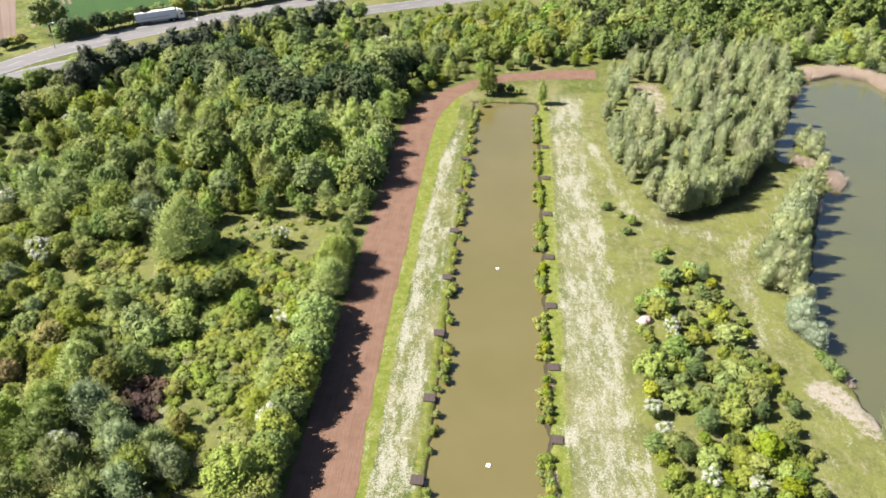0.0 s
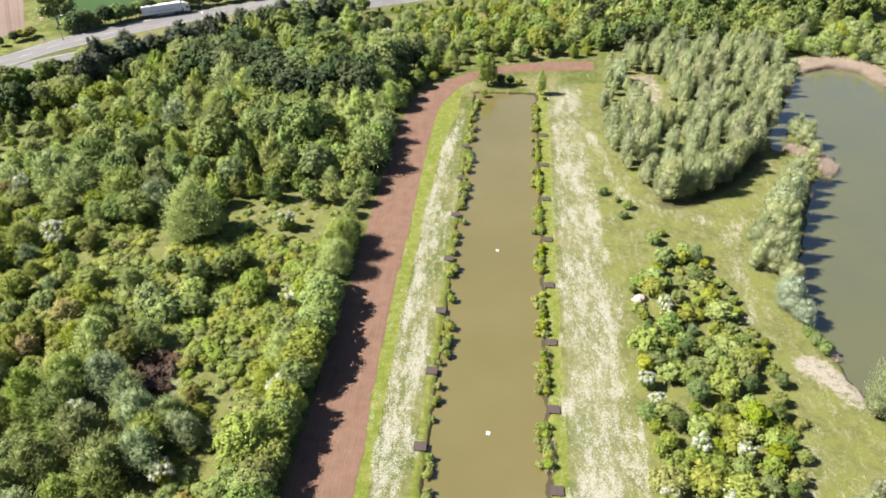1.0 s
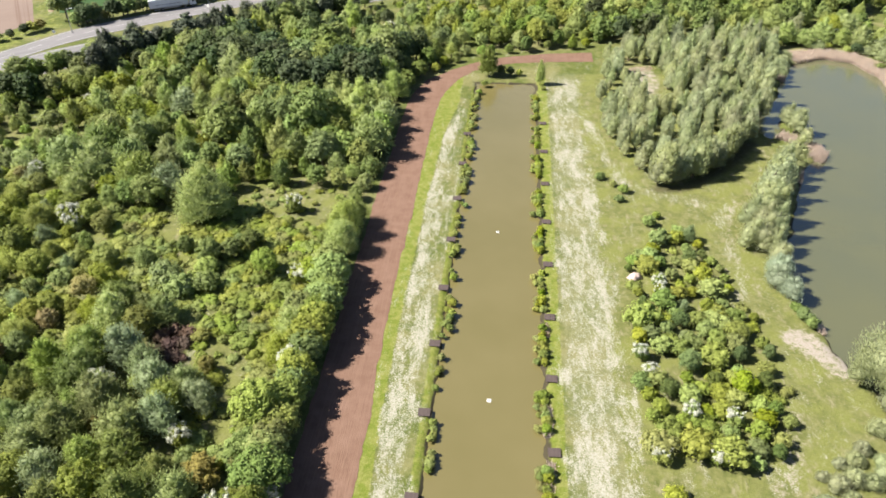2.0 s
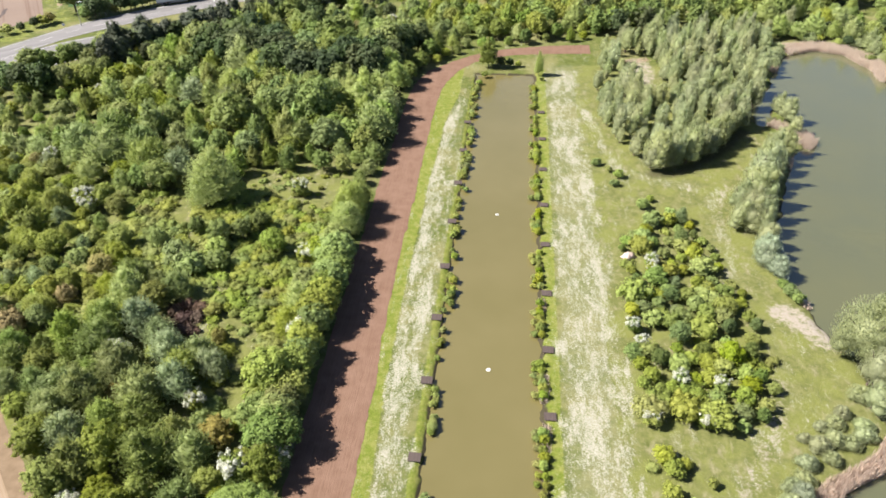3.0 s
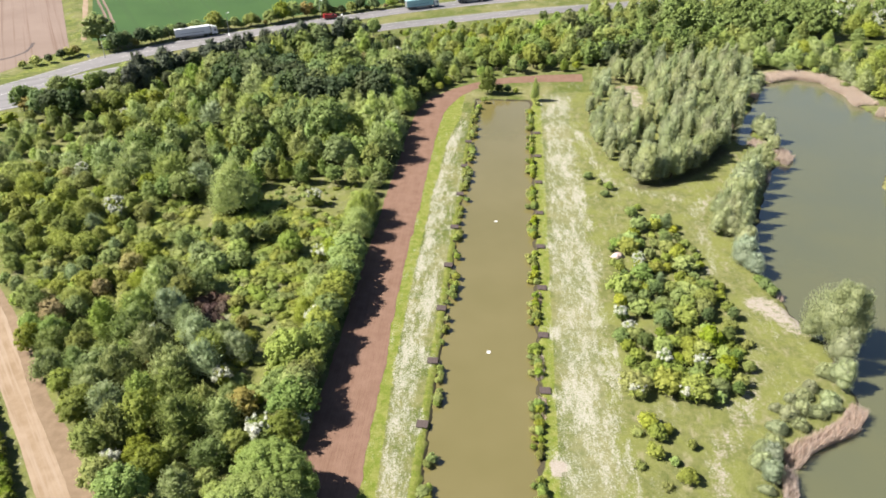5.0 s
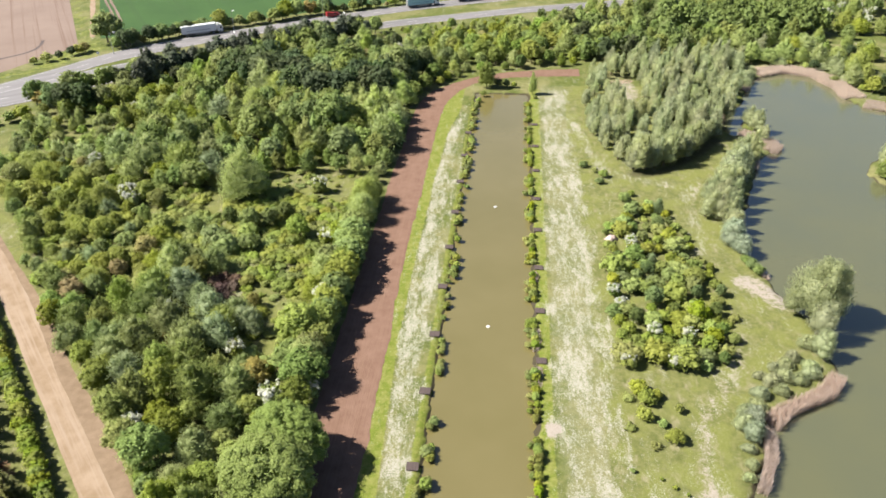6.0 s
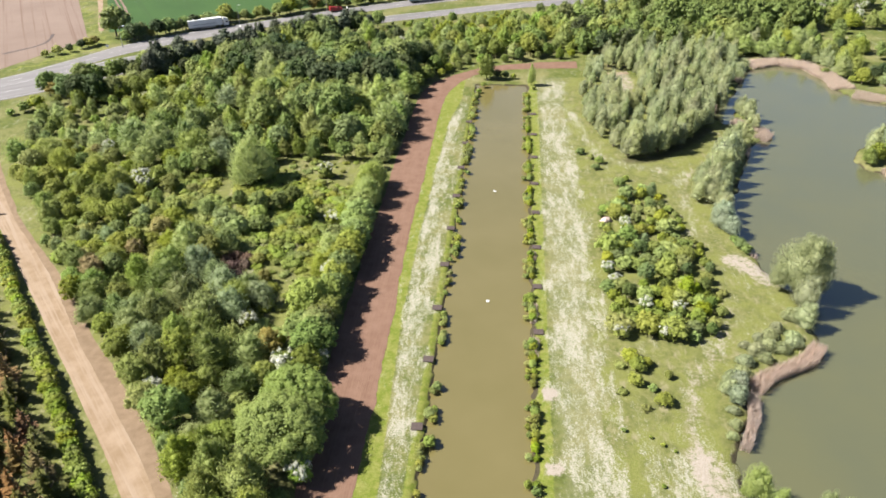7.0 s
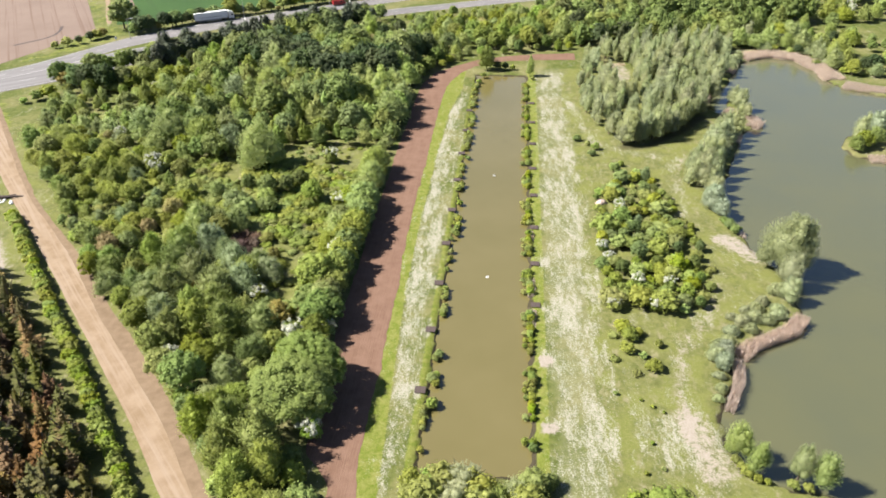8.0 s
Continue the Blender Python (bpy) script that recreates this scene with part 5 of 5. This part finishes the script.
thicket()
for x, y, kind, s in ((24.3, 52.3, "shrub", 1.05), (25.4, 50.0, "shrub", 1.0), (27.0, 51.2, "shrub", 0.7), (24.5, 46.4, "green_shrub", 0.9), (28.5, 42.0, "shrub", 0.95), (30.2, 48.3, "green_shrub", 0.6),
                      (27.2, 45.0, "green_shrub", 0.5), (21.3, 136.9, "grey_shrub", 0.8), (25.9, 131.5, "grey_shrub", 0.9), (24.0, 134.0, "green_shrub", 0.6), (29.6, 118.5, "green_shrub", 0.9), (31.5, 121.5, "green_shrub", 0.6),
                      (24.6, 127.5, "grey_shrub", 0.75), (21.5, 35.4, "green_shrub", 0.28), (25.4, 34.3, "green_shrub", 0.22), (27.0, 32.9, "green_shrub", 0.25), (28.6, 31.8, "green_shrub", 0.22), (25.9, 25.1, "green_shrub", 0.24),
                      (24.2, 19.2, "green_shrub", 0.26), (26.8, 20.3, "green_shrub", 0.26), (25.4, 14.6, "bramble_bush", 1.1), (22.4, 13.6, "bramble_bush", 1.0), (28.2, 14.4, "bramble_bush", 1.0), (25.5, 11.6, "grey_shrub", 1.1),
                      (22.6, 50.6, "bramble_bush", 0.6), (22.2, 44.0, "bramble_bush", 0.5), (25.6, 40.5, "bramble_bush", 0.5)):
    plant(kind, x, y, s, "meadow bushes")



def crumpled_sheet(x, y):
    """A crumpled sheet thrown over scrub, with folds and a ragged hem."""
    top = empty("crumpled_sheet", pose(x, y, GZ, 0, 0, 35), "crumpled pale pink sheet lying in the thicket", "sheet")
    n = 15
    r = random.Random(3)
    verts = []
    for k in range(n):
        for i in range(n):
            u, v = i / (n - 1) * 2 - 1, k / (n - 1) * 2 - 1
            h = 1.0 * max(0.0, 1 - 0.75 * (u * u + v * v)) + 0.22 * drift(u * 2.1 + 5, v * 2.6, 1.0) + 0.1 * math.sin(7 * u + 3 * v)
            verts.append((1.35 * u + r.uniform(-0.06, 0.06), 0.95 * v + r.uniform(-0.06, 0.06), max(0.03, h + 0.1)))
    faces = [(k * n + i, k * n + i + 1, (k + 1) * n + i + 1, (k + 1) * n + i) for k in range(n - 1) for i in range(n - 1)]
    me = mesh_of("canvas", verts, faces, SHEET, True)
    ob = part("canvas", me, None, top)
    ob.modifiers.new("thickness", "SOLIDIFY").thickness = 0.02
    return top


crumpled_sheet(24.8, 100.4)

# trees at the canal's two ends
for x, y, kind, s in ((-9.0, 14.2, "shrub", 1.2), (-6.6, 15.0, "green_shrub", 1.0), (-4.8, 14.6, "pale_shrub", 1.5), (-2.2, 14.0, "willow_scrub", 1.15), (0.6, 13.4, "pale_shrub", 1.5), (3.2, 12.6, "shrub", 1.1), (5.6, 13.4, "willow_scrub", 0.9),
                      (8.2, 14.8, "pale_shrub", 1.5), (10.4, 15.6, "grey_shrub", 0.8), (-7.0, 11.2, "pale_shrub", 1.6), (-3.5, 10.6, "willow_scrub", 1.2), (0.5, 10.2, "pale_shrub", 1.6), (4.2, 9.8, "grey_shrub", 1.2), (7.6, 11.2, "pale_shrub", 1.6)):
    plant(kind, x, y, s * 1.2, "canal end bushes")
for x, y, kind, s in ((-2.6, 196.0, "dark_oak", 0.45), (0.2, 196.2, "dark_oak", 0.38), (2.6, 196.4, "green_shrub", 0.8), (-6.9, 188.2, "green_shrub", 0.7), (9.4, 186.4, "green_shrub", 0.5)):
    plant(kind, x, y, s, "canal end trees")
plant("silky_sallow", 8.6, 190.2, 1.2, "canal end trees", wide=0.5)
plant("sallow_tree", -6.2, 195.3, 1.55, "canal end trees", wide=0.62)

# ---- conifer row and hedge beside the track ----
HEDGE = [(-110.0, 82.0), (-103.3, 74.4), (-90.6, 59.2), (-79.2, 46.2), (-70.3, 35.8), (-63.0, 27.0), (-55.0, 17.6), (-49.4, 10.6), (-40.0, -2.6), (-31.5, -16.0)]
for x, y in along(HEDGE, 1.55):
    r = random.Random(int(x * 13 + y * 5))
    plant("hedge_bush", x + r.uniform(-0.25, 0.25), y + r.uniform(-0.25, 0.25), r.uniform(0.85, 1.05), "track hedge")
CONIFERS = [(-103.2, 62.4), (-88.6, 49.2), (-76.5, 36.6), (-66.5, 25.2), (-57.5, 14.2), (-47.5, 1.6), (-44, -4), (-62, -6), (-76, 10), (-92, 32), (-108, 50)]
for x, y in scatter(CONIFERS, 2.8, 31):
    r = random.Random(int(x * 17 + y * 41))
    plant("brown_spruce" if r.random() < 0.36 else "spruce_tree", x, y, r.choice((r.uniform(0.55, 0.75), r.uniform(0.8, 0.98))), "conifer plantation", wide=1.32)


def rubble_heap(x, y):
    """A heap of dark timbers with broken pale stones beside it."""
    top = empty("rubble_heap", pose(x, y, GZ), "heap of dark timbers and pale broken stones beside the track", "rubble heap")
    r = random.Random(4)
    for i in range(7):
        a = pose(r.uniform(-1.4, 1.4), r.uniform(-0.7, 0.7), 0.15 + 0.13 * (i // 2), r.uniform(-4, 4), r.uniform(-4, 4), 20 + r.uniform(-14, 14))
        part("timber", boxed(-2.2, 2.2, -0.13, 0.13, -0.1, 0.1, bevel=0.02), DECK, top).matrix_basis = a
    for i in range(16):
        bm = bmesh.new()
        bmesh.ops.create_icosphere(bm, subdivisions=1, radius=r.uniform(0.22, 0.5))
        for v in bm.verts:
            v.co *= r.uniform(0.7, 1.2)
            v.co.z *= 0.6
        part("stone", bm, OFFWHITE, top).matrix_basis = pose(r.uniform(-2.6, 2.8), r.uniform(-2.9, -1.2), 0.12, 0, 0, r.uniform(0, 360))


rubble_heap(-117.3, 91.6)

# ---- canal banks: platforms, sedge and shrubs ----
def platform_thing(m, group):
    """A timber fishing platform: posts, bearers and planks."""
    top = empty("fishing_platform", m, "dark-stained timber fishing platform on the canal bank", "fishing platform", group)
    plank = mesh_of("plank", [(x, y, z) for z in (0.0, 0.045) for x, y in ((-1.1, 0), (1.1, 0), (1.1, 0.19), (-1.1, 0.19))],
                    [(3, 2, 1, 0), (4, 5, 6, 7), (0, 1, 5, 4), (1, 2, 6, 5), (2, 3, 7, 6), (3, 0, 4, 7)], DECK)
    for i in range(9):
        part("plank", plank, None, top).matrix_basis = pose(0, -0.92 + 0.205 * i, 0.02)
    for x in (-0.85, 0.85):
        part("bearer", boxed(x - 0.05, x + 0.05, -0.9, 0.9, -0.12, 0.018), POST, top)
        for y in (-0.85, 0.85):
            part("post", rod(bmesh.new(), (x, y, -1.6), (x, y, -0.12), 0.06, 0.06, 8), POST, top)
    return top


LEFT_Y = [33.6, 49.5, 64.4, 79.5, 94.4, 110.0, 125.8, 141.5, 157.0]
RIGHT_Y = [58.6, 73.0, 87.8, 103.2, 118.0, 133.6, 149.0, 164.5]
first = None
for ys, x0, k in ((LEFT_Y, -10.0, -1), (RIGHT_Y, 8.95, 1)):
    for y in ys:
        m = pose(x0 + 0.0045 * (100 - y) * (1 if k < 0 else 0.6) * -0.3, y, 0.66, 0, 0, 2.0 * math.sin(y)) @ Matrix.Diagonal((0.82, 0.86, 1, 1))
        if first is None:
            first = platform_thing(m, "fishing platforms")
        else:
            copy_thing(first, m).matrix_basis = m


def banks():
    for ys, side in ((LEFT_Y, -1), (RIGHT_Y, 1)):
        stops = [19.0] + ([26.6, 42.6] if side > 0 else []) + ys + [184.0]
        for a, b in zip(stops, stops[1:]):
            r = random.Random(int(a * 10) + side)
            y = a + (2.0 if side < 0 else r.uniform(1.6, 4.2))
            end = b - (1.6 if side < 0 else r.uniform(1.5, 3.0))
            while y < end:
                e = -9.0 if side < 0 else 7.55
                e += 0.0045 * (100 - y)
                if side > 0:
                    kind = r.choice(("hedge_bush", "green_shrub", "hedge_bush", "pale_shrub"))
                    plant(kind, e + 0.1 + r.uniform(-0.15, 0.2), y, r.uniform(0.52, 0.74), "bank shrubs", z=0.05, wide=0.85)
                    if r.random() < 0.6:
                        plant("bank_sedge", e - 0.9 + r.uniform(-0.2, 0.2), y + 0.4, r.uniform(0.7, 1.1), "bank sedge", z=0.0)
                    y += r.uniform(1.0, 1.7)
                else:
                    u = r.random()
                    if u < 0.15:
                        for k in range(r.choice((2, 3, 4))):
                            plant(r.choice(("grey_shrub", "pale_shrub", "green_shrub", "pale_shrub")), e + 0.55 + r.uniform(-0.4, 0.6), y, r.uniform(0.34, 0.68), "bank shrubs", z=0.1)
                            y += r.uniform(0.7, 1.2)
                    elif u < 0.50:
                        plant("bank_sedge", e + 0.0 + r.uniform(-0.3, 0.3), y, r.uniform(0.7, 1.15), "bank sedge", z=0.15)
                        y += r.uniform(0.7, 1.1)
                    else:
                        y += r.uniform(0.8, 1.5)


banks()


def reed_bed(line, width, high, dense, seed):
    """A bed of dry reeds along the water."""
    rng = np.random.RandomState(seed)
    q = along(line, 0.5)
    V, F = [], []
    for i in range(len(q) - 1):
        t = q[i + 1] - q[i]
        nrm = np.array((-t[1], t[0])) / np.hypot(*t)
        for _ in range(int(dense * width * 2.4)):
            p = q[i] + t * rng.uniform() + nrm * rng.uniform(-0.5, 0.5) * width * (0.95 + 0.12 * math.sin(i * 0.23))
            h = high * rng.uniform(0.6, 1.1)
            a = rng.uniform(0, 6.28)
            w = rng.uniform(0.014, 0.028)
            dx, dy = math.cos(a) * w, math.sin(a) * w
            lx, ly = rng.normal(0.12, 0.2), rng.normal(0, 0.2)
            n = len(V)
            V += [(p[0] - dx, p[1] - dy, -0.2), (p[0] + dx, p[1] + dy, -0.2), (p[0] + dx * 1.5 + lx * 0.7, p[1] + dy * 1.5 + ly * 0.7, h * 0.75), (p[0] + lx, p[1] + ly, h), (p[0] - dx * 1.5 + lx * 0.7, p[1] - dy * 1.5 + ly * 0.7, h * 0.75)]
            F.append((n, n + 1, n + 2, n + 3, n + 4))
    tagged(new("reed_bed", mesh_of("reed_bed", V, F, REED)), "bed of dry pinkish-tan reeds along the water", "reeds", kind="stuff")


for line, w, h, dn in (([(84, 216), (89, 219), (97, 221), (105, 217), (109, 206), (109.5, 194)], 7.0, 1.8, 9),
                       ([(111, 189.5), (117, 186), (124, 184), (140, 180)], 7.0, 1.3, 9),
                       ([(67, 162.5), (72.5, 158), (74.6, 153.6), (71.6, 150.4)], 4.0, 1.7, 9),
                       ([(66.5, 144.0), (64.5, 139.0)], 2.4, 1.6, 9),
                       ([(57.6, 58.5), (54.7, 54.6), (50.5, 52.0), (46.0, 49.2), (43.6, 46.4)], 2.7, 2.0, 12),
                       ([(42.9, 45.0), (42.1, 40.5), (40.4, 36.4), (38.9, 33.2)], 1.7, 1.9, 13)):
    reed_bed(line, w, h, dn, int(h * 100 + line[0][0] * 7))
for line, w, h, dn in (([(97.0, 131.4), (102, 131.3), (112, 130)], 4.0, 1.2, 9),
                       ([(62.0, 172), (68, 183.0)], 3.0, 1.6, 8),
                       ([(76.5, 199), (79.5, 207)], 3.6, 1.8, 9),
                       ([(35.0, 203), (42, 205.5)], 3.0, 0.9, 8),
                       ([(8.0, 61.5), (8.1, 67.0)], 1.1, 1.1, 22), ([(8.3, 52.0), (8.4, 57.0)], 1.0, 1.0, 22), ([(8.2, 82.5), (8.2, 86.0)], 0.9, 1.0, 22),
                       ([(53.7, 90), (54.4, 87.6)], 1.4, 1.0, 10)):
    reed_bed(line, w, h, dn, int(h * 100 + line[0][0] * 7))


def float_thing(m):
    """A square white feeder float with a dark hatch."""
    top = empty("pond_float", m, "square white float with a dark hatch on the canal", "float", "pond floats")
    bm = bmesh.new()
    for x0, x1, y0, y1 in ((-0.5, 0.5, -0.5, -0.24), (-0.5, 0.5, 0.24, 0.5), (-0.5, -0.24, -0.24, 0.24), (0.24, 0.5, -0.24, 0.24)):
        box(bm, x0, x1, y0, y1, -0.08, 0.16, 0.03)
    part("collar", bm, WHITE, top)
    part("hatch", rod(bmesh.new(), (0, 0, -0.1), (0, 0, 0.2), 0.26, 0.22, 16), DARK, top, "dark round hatch")
    part("plate", boxed(-0.26, 0.26, -0.26, 0.26, -0.04, 0.1, bevel=0.02), WHITE, top)
    return top


f0 = float_thing(pose(-0.83, 114.2, 0, 0, 0, 8) @ Matrix.Scale(0.6, 4))
copy_thing(f0, pose(-0.6, 68.15, 0, 0, 0, -12))

# ---- road furniture and vehicles ----


def lamp_thing(m, high=8.0):
    top = empty("street_lamp", m, "galvanised street lamp with a bent arm beside the road", "street lamp", "street lamps")
    part("pole", rod(bmesh.new(), (0, 0, -0.2), (0, 0, high), 0.11, 0.06, 10), STEEL, top)
    part("arm", rod(bmesh.new(), (0, 0, high - 0.03), (1.5, 0, high + 0.25), 0.05, 0.04, 8), STEEL, top)
    part("lantern", boxed(1.3, 2.3, -0.2, 0.2, high + 0.18, high + 0.38, bevel=0.06), WHITE, top, "white lantern head")
    part("base", rod(bmesh.new(), (0, 0, -0.1), (0, 0, 1.2), 0.16, 0.15, 10), STEEL, top)
    return top


l0 = lamp_thing(pose(-147.5, 221.9, GZ, 0, 0, 10))
copy_thing(l0, pose(-113.3, 257.5, GZ, 0, 0, -40))
copy_thing(l0, pose(-80.8, 279.6, GZ, 0, 0, -40))


def sign_thing(m):
    top = empty("road_sign", m, "small white round road sign on a short post", "road sign", "road signs")
    part("post", rod(bmesh.new(), (0, 0, -0.1), (0, 0, 1.6), 0.05, 0.05, 8), STEEL, top)
    part("plate", rod(bmesh.new(), (0, -0.03, 1.75), (0, 0.03, 1.75), 0.5, 0.5, 20), WHITE, top)
    return top


s0 = sign_thing(pose(-151.5, 218.0, GZ, 0, 0, 25))
copy_thing(s0, pose(-110.0, 249.0, GZ, 0, 0, -20))
copy_thing(s0, pose(-72.0, 281.5, GZ, 0, 0, -20))


def wheel_thing(parent, x, y, r=0.5, w=0.3):
    s = 1 if y > 0 else -1
    tyre = part("wheel", rod(bmesh.new(), (x, y - s * w, r), (x, y, r), r, r, 18), DARK, parent)
    part("rim", rod(bmesh.new(), (x, y - s * 0.05, r), (x, y + s * 0.02, r), r * 0.55, r * 0.5, 14), STEEL, tyre, "steel rim")


def lorry(m, label, sheet_mat, cab_mat, length=16.4):
    """An articulated lorry, nose towards +x."""
    top = empty("articulated_lorry", m, label, "lorry")
    rear, front = -length / 2, length / 2
    bm = bmesh.new()
    box(bm, rear, front - 2.7, -1.27, 1.27, 1.15, 3.95, 0.12)
    body = part("trailer_body", bm, sheet_mat, top)
    part("roof_sheet", boxed(rear + 0.1, front - 2.8, -1.2, 1.2, 3.953, 4.03, bevel=0.03), sheet_mat, body)
    for sy in (-1.285, 1.285):
        part("side_rail", boxed(rear, front - 2.7, sy - 0.02, sy + 0.02, 1.05, 1.22), STEEL, body)
        part("rope_bar", boxed(rear + 2.0, front - 5.0, sy - 0.012, sy + 0.012, 2.1, 2.22), NAVY, body)
    part("rear_door", boxed(rear - 0.04, rear - 0.002, -1.15, 1.15, 1.2, 3.85, bevel=0.02), STEEL, top)
    part("chassis", boxed(rear + 0.3, front - 0.8, -0.5, 0.5, 0.75, 1.12), DARK, top)
    part("side_guard", boxed(rear + 5.0, front - 5.6, -1.22, -1.14, 0.5, 0.95), STEEL, top)
    bm = bmesh.new()
    box(bm, front - 2.25, front, -1.24, 1.24, 0.6, 3.3, 0.16)
    for v in bm.verts:
        if v.co.z > 2.2 and v.co.x > front - 0.5:
            v.co.x -= 0.28
    cab = part("cab", bm, cab_mat, top)
    part("windscreen", boxed(front - 0.16, front - 0.1, -1.05, 1.05, 1.75, 2.6, bevel=0.02), GLASS, cab)
    for sy in (-1.25, 1.25):
        part("side_window", boxed(front - 1.3, front - 0.5, sy - 0.015, sy + 0.015, 1.8, 2.55), GLASS, cab)
    bm = bmesh.new()
    box(bm, front - 2.2, front - 0.7, -1.1, 1.1, 3.3, 3.95, 0.15)
    for v in bm.verts:
        if v.co.x > front - 1.2:
            v.co.z = min(v.co.z, 3.4)
    part("wind_deflector", bm, cab_mat, cab)
    part("bumper", boxed(front - 0.3, front + 0.06, -1.22, 1.22, 0.3, 0.75, bevel=0.05), DARK, top)
    for sy in (-0.95, 0.95):
        part("headlight", boxed(front + 0.062, front + 0.09, sy - 0.2, sy + 0.2, 0.5, 0.68), WHITE, top)
    for sy in (-1.25, 1.25):
        for x in (rear + 1.8, rear + 3.1, rear + 4.4, front - 4.0, front - 1.35):
            wheel_thing(top, x, sy)
    return top


lorry(pose(-123.9, 250.6, GZ + 0.095, 0, 0, 32.5), "white articulated lorry with a long sheeted trailer, parked", OFFWHITE, WHITE)
lorry(pose(-40.0, 302.2, GZ + 0.095, 0, 0, 30), "articulated lorry with pale blue curtain sides on the road", TEAL, WHITE, 15.5)
lorry(pose(-18.5, 315.0, GZ + 0.095, 0, 0, 27), "dark blue articulated lorry on the road", NAVY, NAVY, 15.0)


def van(m, paint, label):
    top = empty("van", m, label, "van")
    bm = bmesh.new()
    box(bm, -2.6, 2.6, -0.98, 0.98, 0.35, 2.1, 0.14)
    for v in bm.verts:
        if v.co.x > 1.2 and v.co.z > 1.2:
            v.co.z = 1.2 + (v.co.z - 1.2) * max(0.0, (2.6 - v.co.x) / 1.4)
    body = part("body", bm, paint, top)
    bm = bmesh.new()
    box(bm, -0.03, 0.03, -0.85, 0.85, -0.45, 0.45, 0.02)
    ws = part("windscreen", bm, GLASS, body)
    ws.matrix_basis = pose(1.75, 0, 1.66, 0, -52, 0)
    for sy in (-0.985, 0.985):
        part("side_window", boxed(0.2, 1.2, sy - 0.015, sy + 0.015, 1.25, 1.8), GLASS, body)
        for x in (-1.7, 1.7):
            wheel_thing(top, x, sy, 0.36, 0.22)
    part("bumper", boxed(2.5, 2.68, -0.9, 0.9, 0.3, 0.6, bevel=0.04), DARK, top)
    return top


van(pose(-77.0, 281.2, GZ + 0.095, 0, 0, 33) @ Matrix.Scale(1.12, 4), RED, "dark red van standing at the roadside")
